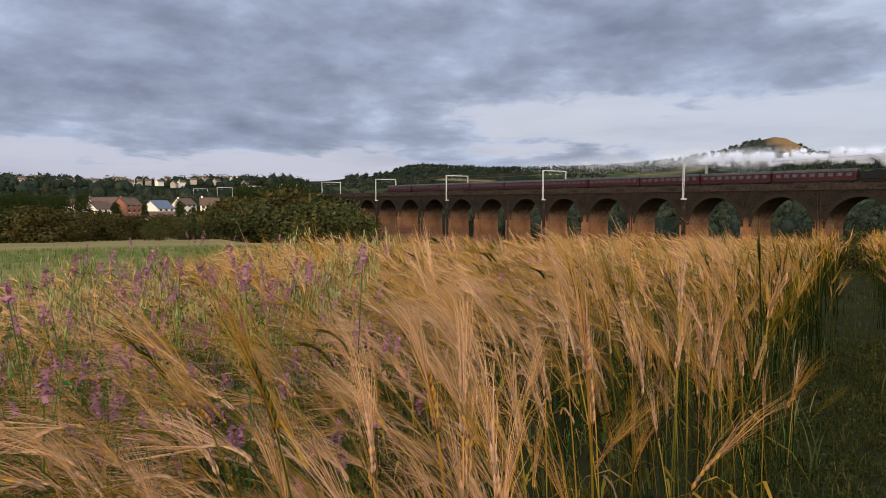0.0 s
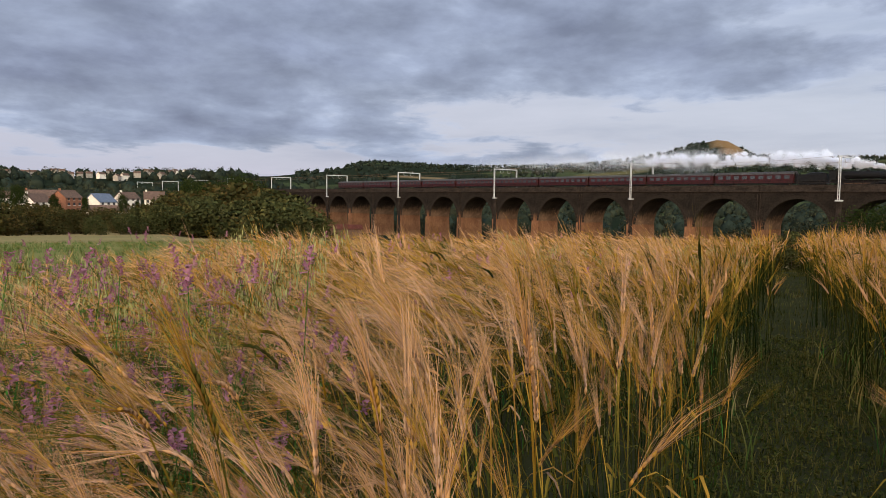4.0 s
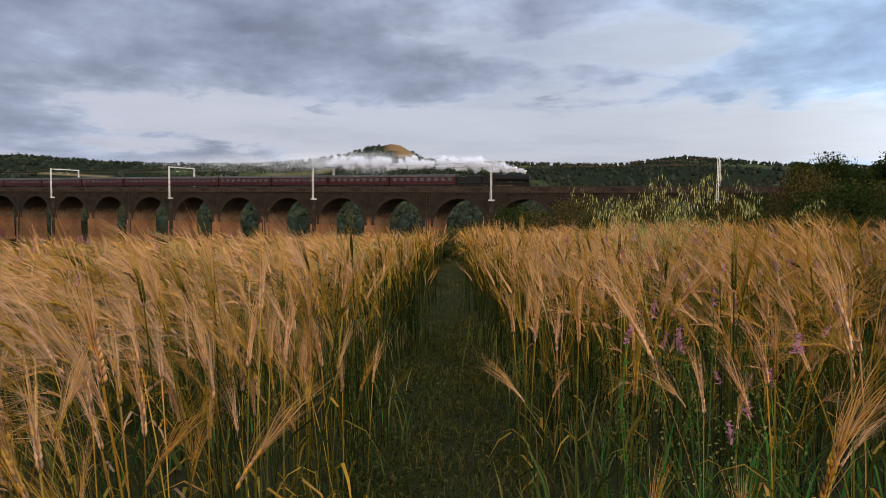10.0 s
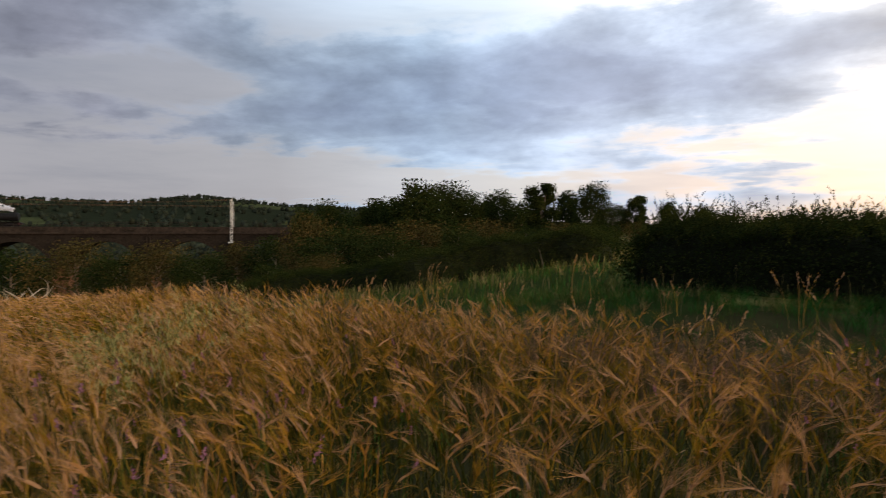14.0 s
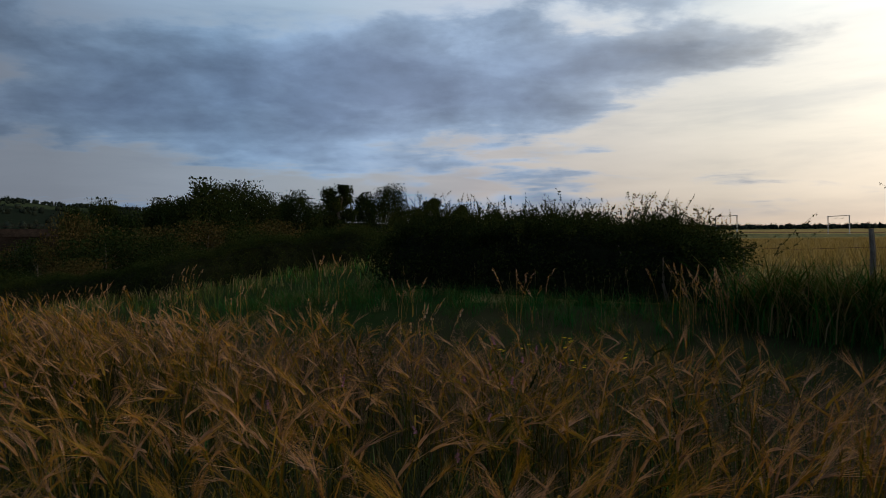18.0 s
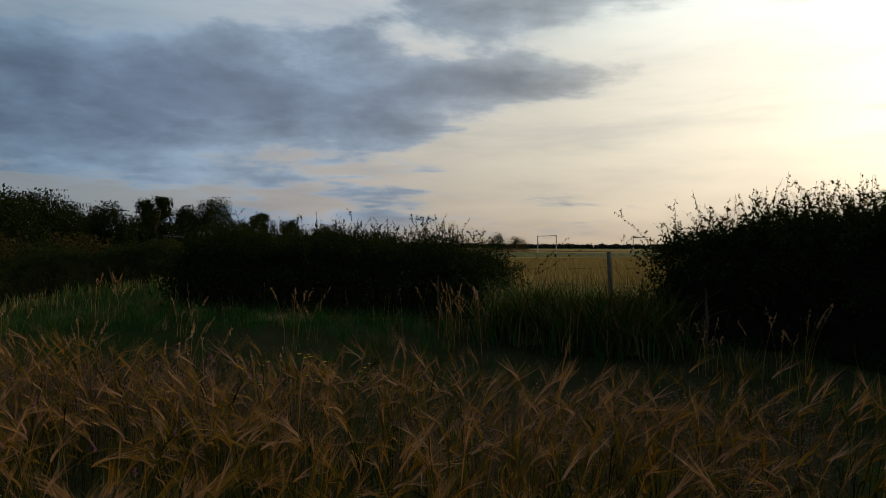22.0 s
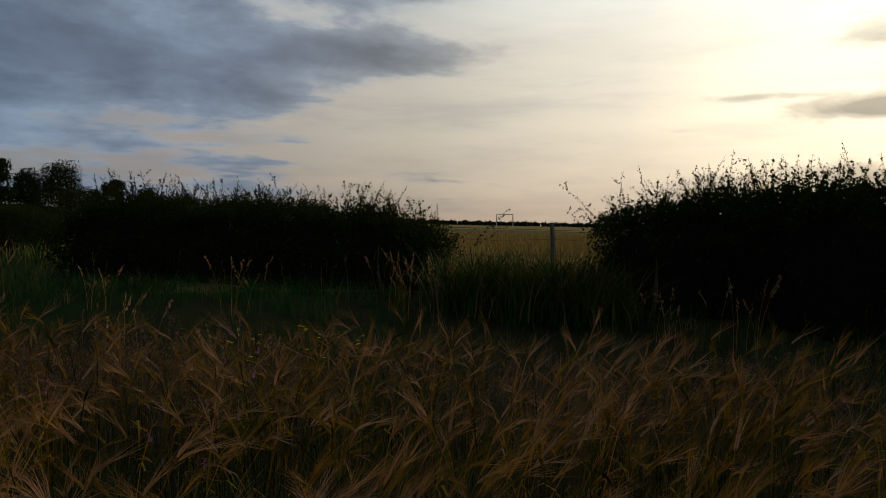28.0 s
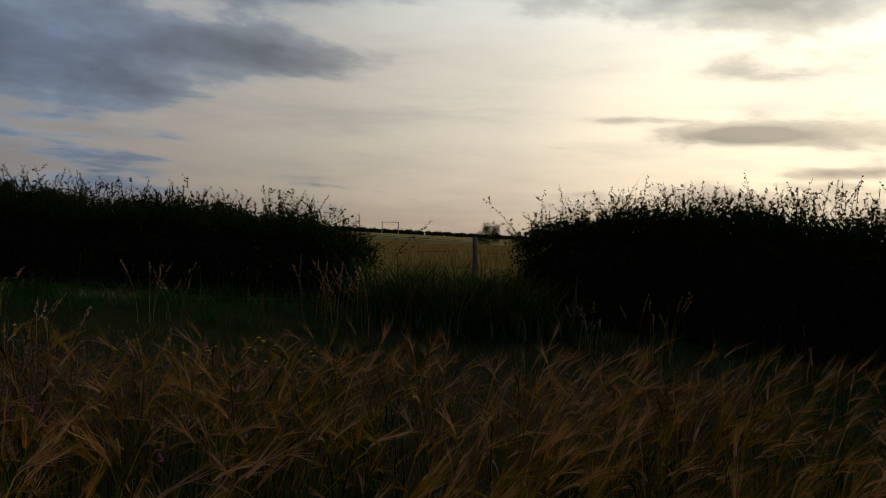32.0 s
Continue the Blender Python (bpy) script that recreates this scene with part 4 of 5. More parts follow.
# weeds where the crop is thin beside the walk
x, y = sown(0.9, 3.2, 26, 30, 90, (0, 0))
keep = clear_of_walk(x, y, 0.45) & (off_path(x, y) > 0.5)
grow(grass, weeds, x[keep], y[keep], (1.1, 2.0), rng.normal(0.02, 0.12, int(keep.sum())))
tagged(new("grass", grass.mesh("grass", GRASS)), "rough green grass with dry seed heads", "grass", kind="stuff")
# ripe crop in the field beyond the hedge
far_crop = Soup()
x, y = sown(12, 75, 7, 92, 160)
keep = (off_line(x, y, HEDGE_LINE) > 1.3) & ((x * 0.75 - y * 0.66) > 12.5)
grow(far_crop, [tuft(9, 0.5, 0.8, 0.014) for _ in range(8)], x[keep], y[keep], (0.8, 1.2), -0.62 + 0.12 * wave(x[keep], y[keep], 0.3, 2.0))
tagged(new("far_crop", far_crop.mesh("far_crop", FARCROP)), "ripe golden crop in the field beyond the hedge", "crop", kind="stuff")


def panicle_tuft(tall):
    """Fine stems with an open haze of small brownish seeds."""
    s = Soup()
    for _ in range(9):
        q, h, o = uni(0, 6.28), tall * uni(0.7, 1.1), rng.normal(0, 0.13, 2)
        way = np.array([math.cos(q), math.sin(q), 0])
        u = np.linspace(0, 1, 4)[:, None]
        p = np.array([o[0], o[1], 0]) + way * h * 0.16 * u**2 + np.array([0, 0, 1]) * h * u
        s.ribbon(p, [0.004, 0.003, 0.003, 0.002], [-way[1], way[0], 0], 0.8)
        for _ in range(26):
            w = uni(0.62, 1.0)
            c = p[0] + (p[-1] - p[0]) * w + rng.normal(0, 0.075 * (1.08 - w) + 0.008, 3)
            d, a = rng.normal(0, 0.006, 3), rng.normal(0, 0.004, 3)
            s.add([c - a, c + d, c + a], [(0, 1, 2)], uni(0.0, 0.6))
    return s.arrays()


haze = Soup()
x, y = sown(4.5, 18, 26, 40, 135)
edge = off_line(x, y, FIELD[8:14])
keep = inside(FIELD, x, y) & (edge < 1.2 + 0.6 * wave(x, y, 0.9, 4.0)) & (uni(0, 1, len(x)) < 0.35 + 0.65 * (wave(x, y, 1.3, 2.0) > -0.1))
grow(haze, [panicle_tuft(0.92) for _ in range(8)], x[keep], y[keep], (0.8, 1.15))
tagged(new("seeding_grass", haze.mesh("seeding_grass", SEEDHAZE)), "haze of brownish seeding grass along the crop's edge", "grass", kind="stuff")

# ---- trees, hedges ----


def leaves(soup, centre, spread, count, size, tint):
    """Small leaf blades scattered in a clump."""
    c = np.clip(rng.normal(0, 1, (count, 3)), -1.5, 1.5) * spread + centre
    a = rng.normal(0, 1, (count, 3))
    a /= np.linalg.norm(a, axis=1, keepdims=True)
    b = np.cross(a, rng.normal(0, 1, (count, 3)))
    b /= np.linalg.norm(b, axis=1, keepdims=True)
    s = size * uni(0.6, 1.3, count)[:, None]
    v = np.stack([c - a * s, c + b * s * 0.55, c + a * s, c - b * s * 0.55], 1).reshape(-1, 3)
    n = np.arange(count)[:, None] * 4
    soup.add(v, np.concatenate([n + [0, 1, 2], n + [2, 3, 0]]), np.repeat(np.clip(tint + rng.normal(0, 0.12, count), 0, 1), 4))


def tree(name, label, tall, wide, bare, lobes, count=12000, size=0.15, mat=None, group="trees by the line", category="tree"):
    """Tapered trunk, limbs to each lobe of the crown, and the crown's leaf clumps."""
    ob = thing(name, label, category, group)
    trunk = bmesh.new()
    tube(trunk, [(0, 0, -0.6), (0.05 * tall * 0.1, 0, tall * 0.25), (0.02 * tall, 0.01 * tall, tall * 0.55), (0, 0, tall * 0.85)], [tall * 0.03, tall * 0.022, tall * 0.014, tall * 0.004], 8)
    part("trunk", trunk, BARK, ob)
    crown = Soup()
    for n in range(lobes):
        q = 2.4 * n + uni(-0.4, 0.4)
        up = bare + (1 - bare) * (0.12 + 0.8 * (n + 0.5) / lobes)
        reach = wide * 0.5 * (1 - 0.75 * max(0, (up - 0.55) / 0.45) ** 1.5) * uni(0.5, 0.95)
        centre = np.array([math.cos(q) * reach, math.sin(q) * reach, tall * up])
        limb = bmesh.new()
        base = Vector((0, 0, tall * max(0.12, up - 0.28)))
        tip = Vector(centre)
        tube(limb, [base, base.lerp(tip, 0.5) + Vector((0, 0, -0.03 * tall)), tip], [tall * 0.011, tall * 0.007, tall * 0.002], 5)
        part("limb", limb, BARK, ob)
        r = wide * uni(0.18, 0.27)
        for _ in range(9):
            d = rng.normal(0, 1, 3)
            d /= np.linalg.norm(d)
            c = centre + d * r * uni(0.5, 1.0) * np.array([1, 1, 0.75])
            if c[2] > tall * 0.93:
                c = c * np.array([0.55, 0.55, 0]) + np.array([0, 0, tall * (0.95 - uni(0, 0.14))])
            leaves(crown, c, r * uni(0.28, 0.42), count // lobes // 9, size, uni(0.3, 0.9))
        # large dark leaves fill each lobe, the crown's inner shade in their tint
        leaves(crown, centre, r * 0.5, 220, size * 1.5, 0.9)
    mesh_ob = new("crown", crown.mesh("crown", mat or LEAF))
    mesh_ob.parent = ob
    return ob


def at_bearing(az, dist, dz=0.0):
    x, y = dist * math.sin(radians(az)), dist * math.cos(radians(az))
    return Vector((x, y, float(land(x, y)) + dz))


def stand(ob, az, dist, top_el, eye, base_tall, turn=0.0, widen=1.0):
    """Put a tree on a bearing so that its top reaches an elevation seen from the eye."""
    p = at_bearing(az, dist)
    tall = eye + dist * math.tan(radians(top_el)) - p.z
    k = tall / base_tall
    return Matrix.Translation(p) @ Matrix.Rotation(turn, 4, "Z") @ Matrix.Diagonal((k * widen, k * widen, k, 1))


# yellowish leaves, browned further by evening sunlight put into the colour
LEAF_WARM = plant("yellowish_evening_leaves", [(0.0, (0.105, 0.066, 0.024)), (0.5, (0.060, 0.044, 0.016)), (1.0, (0.024, 0.024, 0.009))], 0.12, 0.85)
protos = [tree("broadleaf_tree", "dark broadleaf tree with a rounded uneven crown", 10, 8.5, 0.18, 11),
          tree("broadleaf_tree", "dark broadleaf tree with an open ragged crown", 10, 6.5, 0.25, 9, 8000),
          tree("broadleaf_tree", "tall dark tree with a narrow pointed crown", 10, 5.0, 0.15, 10, 9500),
          tree("broadleaf_tree", "broad dark tree with a dense domed crown", 10, 9.5, 0.12, 14, 13000)]
bushes = [tree("bush", "dense green hawthorn bush in rough grass", 4, 5.5, 0.02, 9, 5200, 0.085, None, "bushes on the bank", "bush"),
          tree("bush", "low spreading elder bush with yellowish leaves", 4, 6.5, 0.02, 9, 5200, 0.085, LEAF_WARM, "bushes on the bank", "bush")]
# scrub leaves lightened and warmed: low sunlight is in their colour
LEAF_OLIVE = plant("olive_leaves", [(0.0, (0.095, 0.082, 0.03)), (0.5, (0.055, 0.054, 0.02)), (1.0, (0.026, 0.03, 0.012))], 0.15, 0.85)
scrub = [tree("bush", "olive green scrub willow in the valley bottom", 4, 5.5, 0.02, 9, 2000, 0.15, LEAF_OLIVE, "scrub in the valley", "bush"),
         tree("bush", "low thorn scrub in the valley bottom, tinted brown like evening light", 4, 6.5, 0.02, 9, 2000, 0.15, LEAF_WARM, "scrub in the valley", "bush")]
used = set()


def plant_at(kinds, k, m):
    ob = kinds[k]
    if ob in used:
        return copy_thing(ob, m @ Matrix.Diagonal((1 / ob.scale.x, 1 / ob.scale.y, 1 / ob.scale.z, 1)))
    used.add(ob)
    ob.matrix_world = m
    return ob


# the clump right of the viaduct: bearing, distance, top elevation, kind, widening
for az, dist, el, kind, widen in ((57.2, 105, 3.0, 1, 0.6), (59.4, 118, 3.3, 3, 0.55), (63.2, 120, 3.75, 1, 0.85), (64.8, 112, 3.6, 3, 0.7), (66.8, 98, 4.95, 0, 0.85), (68.5, 102, 4.8, 3, 0.75), (70.6, 104, 4.2, 0, 0.75), (73.3, 108, 4.15, 3, 0.72),
                                  (76.8, 98, 5.1, 2, 1.0), (78.7, 110, 4.3, 1, 0.8), (80.7, 104, 4.75, 3, 0.68), (84.2, 108, 3.95, 2, 1.0), (86.6, 118, 3.3, 1, 0.9), (89.3, 128, 2.9, 0, 0.7), (62.0, 160, 2.8, 0, 0.9), (65.4, 130, 3.4, 1, 1.0), (71.9, 140, 3.6, 2, 1.2), (75.0, 140, 3.5, 0, 0.9), (82.4, 140, 3.1, 3, 0.8)):
    plant_at(protos, kind, stand(None, az, dist, el, 1.6, 10, az, widen))
# lower bushes in front of it and along the bank
for az, dist, el, kind, widen in ((36.5, 135, -0.5, 0, 1.0), (40.5, 128, 0.0, 1, 0.8), (43.5, 110, -0.7, 0, 0.9), (46.0, 105, -0.1, 1, 0.8), (49.5, 92, -0.7, 0, 1.0), (52.0, 100, -0.1, 1, 0.9), (55.0, 95, 0.4, 0, 0.9), (57.8, 72, 2.0, 1, 0.6), (59.8, 64, 1.2, 0, 1.1),
                                  (62.5, 70, 1.3, 1, 1.0), (64.5, 58, 0.9, 0, 1.1), (67.0, 66, 1.7, 1, 1.1), (70.0, 55, 1.4, 0, 1.0), (72.5, 62, 1.9, 1, 1.1), (75.5, 54, 1.5, 0, 1.2), (78.5, 58, 1.7, 1, 1.1), (81.5, 50, 1.5, 0, 1.2), (84.5, 56, 1.8, 1, 1.1), (87.5, 50, 1.6, 0, 1.2), (90.5, 56, 1.6, 1, 1.2),
                                  (54.5, 50, -1.4, 0, 1.0), (58.5, 46, -0.8, 1, 1.0), (122.5, 150, 1.95, 0, 0.75), (124.9, 150, 1.25, 1, 0.9), (126.9, 160, 1.3, 0, 1.0), (103.0, 300, 2.05, 0, 0.6), (104.6, 300, 1.75, 1, 0.8)):
    plant_at(bushes, kind, stand(None, az, dist, el, 1.6, 4, az * 2, widen))
# a clump of nettles where the path dips out of sight
plant_at(scrub, 0, stand(None, 31.0, 27.5, -3.4, 1.86, 4, 0.4, 0.9))
# trees in the valley in front of the left part of the viaduct
for n in range(44):
    az = -36 + n * 0.66 + uni(-0.3, 0.3)
    dist = uni(135, 195)
    el = np.interp(az, [-36, -31, -28, -20, -15, -12, -9.5, -7], [0.1, -0.2, -0.9, -0.9, 0.4, 0.6, -0.2, -1.7]) + uni(-0.7, 0.1)
    plant_at(scrub, n % 2, stand(None, az, dist, float(el), 1.3, 4, az * 3, uni(0.9, 1.4)))
for az, dist, el, kind, widen in ((-33, 230, 0.5, 3, 1.0), (-31.5, 240, 0.7, 0, 1.0), (-29.3, 230, 0.5, 3, 1.0), (-14.2, 200, 1.0, 3, 1.0), (-12.5, 230, 1.6, 0, 1.0), (-16.0, 260, 1.2, 3, 1.0), (-10.8, 240, 0.9, 1, 1.1), (-35, 150, 0.2, 0, 1.0), (-30.4, 285, 0.5, 0, 0.6), (-27.6, 290, 0.6, 3, 0.6), (-25.4, 300, 0.0, 0, 0.6), (-23.4, 280, -0.1, 1, 0.6), (-20.9, 285, 0.1, 3, 0.5), (-19.9, 290, -0.3, 1, 0.6), (-32.5, 280, 0.5, 3, 0.6), (-18.0, 280, -0.1, 0, 0.6)):
    plant_at(protos, kind, stand(None, az, dist, el, 1.3, 10, az, widen))

# far woods on the slopes, beyond the viaduct and round the town
clump = []
for n in range(12):
    bm = bmesh.new()
    bmesh.ops.create_icosphere(bm, subdivisions=1, radius=1.0)
    v = np.array([vert.co[:] for vert in bm.verts])
    f = np.array([[vert.index for vert in face.verts] for face in bm.faces])
    bm.free()
    bump = np.array([0.7 + 0.5 * noise.noise(Vector(p) * 1.6 + Vector((n * 7, 0, 0))) for p in v])
    one = Soup()
    one.add(v * bump[:, None] * np.array([0.48, 0.48, 0.58]) + np.array([0, 0, 0.42]), f, 0.75)
    for _ in range(6):
        d = rng.normal(0, 1, 3)
        d /= np.linalg.norm(d)
        leaves(one, d * np.array([0.42, 0.42, 0.46]) * uni(0.7, 1.1) + np.array([0, 0, 0.48]), 0.07, 4, 0.085, uni(0.3, 0.8))
    clump.append(one.arrays())
leafy = []
for n in range(8):
    one = Soup()
    for _ in range(30):
        d = rng.normal(0, 1, 3)
        d /= np.linalg.norm(d)
        leaves(one, d * np.array([0.36, 0.36, 0.42]) * uni(0.3, 1.05) + np.array([0, 0, 0.48]), 0.085, 6, 0.06, uni(0.2, 0.9))
    leafy.append(one.arrays())
woods = Soup()


def wood(n, az0, az1, d0, d1, tall0, tall1, tint=0.0, gaps=0.0, clump=clump):
    az, d = np.radians(uni(az0, az1, n)), np.sqrt(uni(d0 * d0, d1 * d1, n))
    x, y = d * np.sin(az), d * np.cos(az)
    keep = (wave(x, y, 0.012, 2.5) > gaps) & ~((d > 1640) & (np.abs(np.degrees(az) - 25.3 + (d - 2450) / 420) < 1.5)) & ~((d > 1100) & (d < 1640) & (np.abs(np.degrees(az) - 2) < 2.6)) & ~((d > 1250) & (d < 1700) & (np.abs(np.degrees(az) - 17.5) < 3.5))
    s = (x - MARK.x) * ALONG.x + (y - MARK.y) * ALONG.y
    off = (x - MARK.x) * AWAY.x + (y - MARK.y) * AWAY.y
    keep &= ((off < -9) & (az < radians(-9))) | (off > WIDE + 9)
    x, y = x[keep], y[keep]
    pick = rng.integers(0, len(clump), len(x))
    for k, proto in enumerate(clump):
        m = pick == k
        c = int(m.sum())
        t = uni(tall0, tall1, c)
        woods.scatter(proto, x[m], y[m], land(x[m], y[m]) - 0.12 * t, uni(0, 6.28, c), t * uni(0.8, 1.15, c), t, rng.normal(tint, 0.14, c))


wood(620, -8, 62, 150, 330, 6, 11, 0.0, -0.7, leafy)
wood(1600, -8, 66, 330, 800, 7, 13, 0.05, -0.5)
wood(1900, -8, 70, 800, 2000, 9, 17, 0.15, -0.5)
wood(1500, -4, 75, 2050, 2560, 10, 17, 0.2, -0.45)
wood(500, -16, -8, 230, 400, 6, 10, 0.0, -0.6)
wood(700, -42, -8, 370, 520, 6, 10, 0.0, -0.5)
wood(900, -45, -6, 520, 1020, 8, 14, 0.1, -0.5)
wood(260, 62, 96, 180, 600, 6, 10, 0.1, -0.3)
wood(1900, 88, 160, 1150, 1490, 7, 11, 0.3, -0.9)
# far foliage lightened a little: distance haze is in its colour
tagged(new("far_woods", woods.mesh("far_woods", plant("far_foliage", [(0.0, (0.042, 0.036, 0.020)), (0.5, (0.021, 0.025, 0.016)), (1.0, (0.011, 0.016, 0.013))], 0.0, 0.95))), "dark mixed woodland on the far slopes", "woodland", kind="stuff")


# near-black core inside the hedges, coloured as the shade between the leaves
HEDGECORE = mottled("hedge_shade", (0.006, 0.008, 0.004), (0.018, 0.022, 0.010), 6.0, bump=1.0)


def hedge(label, line, tall, thick, shoots, seed, dense=1.0):
    """Clipped thorn hedge: woody stems, a dark core for the inner shade, a dense body of leaves, and long shoots above
    it.
    """
    line = np.array(line, float)
    mid = line.mean(0)
    ob = thing("hedge", label, "hedge", "field hedges", at=(mid[0], mid[1], float(land(*mid))))
    seg = np.hypot(*np.diff(line, axis=0).T)
    total = seg.sum()

    def along(u):
        d = u * total
        for (p, q), length in zip(zip(line, line[1:]), seg):
            if d <= length:
                return p + (q - p) * d / length, (q - p) / length
            d -= length
        return line[-1], (line[-1] - line[-2]) / seg[-1]

    stems, body, twigs = bmesh.new(), Soup(), Soup()
    base = ob.location

    def crest(u):
        """The height of the leafy top, which falls towards both ends."""
        end = min(1.0, min(u, 1 - u) * total / 1.1)
        d = u * total
        return tall * (0.94 + 0.05 * math.sin(d * 1.7 + seed) + 0.04 * math.sin(d * 4.3) + 0.05 * noise.noise(Vector((d * 1.1, seed, 7)))) * (0.62 + 0.38 * end**0.6)

    for n in range(int(total * 3.5)):
        (px, py), d = along(uni(0.04, 0.96))
        o = Vector((px + rng.normal(0, thick * 0.18), py + rng.normal(0, thick * 0.18), 0))
        z = float(land(o.x, o.y))
        tip = Vector((o.x + rng.normal(0, 0.16), o.y + rng.normal(0, 0.16), z + tall * uni(0.45, 0.72)))
        o.z = z - 0.1
        tube(stems, [o - base, (o.lerp(tip, 0.5) + Vector((uni(-0.1, 0.1), uni(-0.1, 0.1), 0))) - base, tip - base], [0.035, 0.024, 0.008], 5)
    tagged(part("woody_growth", stems, BARK, ob), kind="stuff")
    # added solid core, its dark colour standing for the shade inside the hedge
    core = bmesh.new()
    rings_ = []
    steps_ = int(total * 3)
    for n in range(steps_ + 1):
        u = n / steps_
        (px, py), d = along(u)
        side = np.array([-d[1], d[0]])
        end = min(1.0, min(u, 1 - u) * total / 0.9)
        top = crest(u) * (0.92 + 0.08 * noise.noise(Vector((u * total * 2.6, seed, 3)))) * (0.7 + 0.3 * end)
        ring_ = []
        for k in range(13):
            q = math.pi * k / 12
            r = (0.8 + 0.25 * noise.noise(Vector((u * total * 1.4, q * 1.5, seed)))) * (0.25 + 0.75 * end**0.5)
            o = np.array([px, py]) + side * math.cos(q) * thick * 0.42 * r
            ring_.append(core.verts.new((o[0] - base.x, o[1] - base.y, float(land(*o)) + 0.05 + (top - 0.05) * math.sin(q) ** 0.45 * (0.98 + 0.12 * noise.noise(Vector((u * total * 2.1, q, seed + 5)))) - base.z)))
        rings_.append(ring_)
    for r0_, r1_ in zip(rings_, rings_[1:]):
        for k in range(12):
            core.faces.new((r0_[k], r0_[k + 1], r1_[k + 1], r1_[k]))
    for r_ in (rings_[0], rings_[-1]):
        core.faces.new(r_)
    part("shade_core", core, HEDGECORE, ob)
    for n in range(int(total * 130 * dense)):
        u = uni(0, 1)
        (px, py), d = along(u)
        side = np.array([-d[1], d[0]])
        top = crest(u)
        q = uni(0, math.pi)
        r = math.sqrt(uni(0.25, 1.0))
        across, high = math.cos(q) * thick * 0.5 * r, 0.12 * top + (0.88 * top) * (math.sin(q) ** 0.6) * r
        o = np.array([px, py]) + side * across
        leaves(body, np.array([o[0] - base.x, o[1] - base.y, float(land(*o)) + high - base.z]), 0.12, 26, 0.027 if r > 0.7 else 0.04, uni(0.25, 0.95))
    for n in range(int(total * 230 * dense)):
        u = uni(0, 1)
        (px, py), d = along(u)
        o = np.array([px, py]) + np.array([-d[1], d[0]]) * rng.normal(0, thick * 0.24)
        leaves(body, np.array([o[0] - base.x, o[1] - base.y, float(land(*o)) + crest(u) + rng.normal(-0.10, 0.08) - base.z]), 0.07, 22, 0.023, uni(0.25, 0.95))
    # upright hawthorn shoots in loose groups, with small leaves in tight bunches at each joint
    groups = [(uni(0.0, 1.0), uni(0.6, 1.25)) for _ in range(max(4, int(total * 5)))]
    for n in range(shoots):
        u, strong = groups[rng.integers(len(groups))]
        u = float(np.clip(u + rng.normal(0, 0.16 / total), 0.01, 0.99))
        (px, py), d = along(u)
        end = min(1.0, min(u, 1 - u) * total / 0.8)
        o = np.array([px + rng.normal(0, thick * 0.16) - base.x, py + rng.normal(0, thick * 0.16) - base.y, float(land(px, py)) + crest(u) - 0.25 - base.z])
        length = (0.28 + min(abs(rng.normal(0.24, 0.2)), 0.62) * strong) * (0.6 + 0.4 * end)
        lean = rng.normal(0, 0.17, 2) + d * (0.8 if u > 0.95 else (-0.6 if u < 0.05 else 0.0))
        t = np.linspace(0, 1, 7)[:, None]
        p = o + np.array([lean[0], lean[1], 1.0]) * length * t + np.array([lean[0], lean[1], -0.15]) * length * 0.4 * t**2
        p[1:-1] += rng.normal(0, 0.012, (5, 3))
        for across in ((1.0, 0, 0), (0, 1.0, 0)):
            twigs.ribbon(p, np.linspace(0.010, 0.004, 7), across, 0.5)
        for m in range(int(length * 22)):
            w = (m + uni(0.2, 0.8)) / (length * 22)
            c = np.array([np.interp(w, t[:, 0], p[:, k]) for k in range(3)])
            out = rng.normal(0, 1, 3)
            out /= np.linalg.norm(out)
            leaves(twigs, c + out * 0.018, 0.010, 5, 0.018 - 0.006 * w, uni(0.0, 0.7))
        for m in range(rng.integers(0, 3)):
            w = uni(0.3, 0.85)
            c = np.array([np.interp(w, t[:, 0], p[:, k]) for k in range(3)])
            e = c + np.array([rng.normal(0, 0.09), rng.normal(0, 0.09), uni(0.06, 0.16)])
            twigs.ribbon([c, e], [0.005, 0.003], (0.7, 0.7, 0), 0.5)
            for _ in range(4):
                leaves(twigs, c + (e - c) * uni(0.2, 1), 0.010, 5, 0.015, uni(0.0, 0.7))
    for nm, soup in (("foliage", body), ("new_growth", twigs)):
        child = tagged(new(nm, soup.mesh(nm, LEAF)), kind="stuff")
        child.parent = ob
    return ob


hedge("thick thorn hedge with leafy shoots against the sky", [(16.4, 1.6), (15.0, -0.2), (13.6, -2.4), (12.25, -4.5)], 1.40, 1.9, 640, 0.4)
hedge("thick thorn hedge with long shoots lit from behind", [(10.75, -6.5), (9.6, -7.3), (8.2, -8.1), (6.2, -9.2), (3.5, -10.4), (-1.5, -12.2)], 1.68, 1.9, 1150, 2.0)
hedge("dark trimmed hedge along the far side of the grass", [(23.5, 11.5), (25.5, 9.0), (26.6, 6.2), (26.6, 3.6)], 1.45, 2.2, 60, 1.0, 1.1)
hedge("low dark hedge along the field edge", [(25, 19.5), (27.5, 16.5), (29.5, 13.5), (30, 11.5)], 1.3, 2.2, 40, 3.0, 1.1)

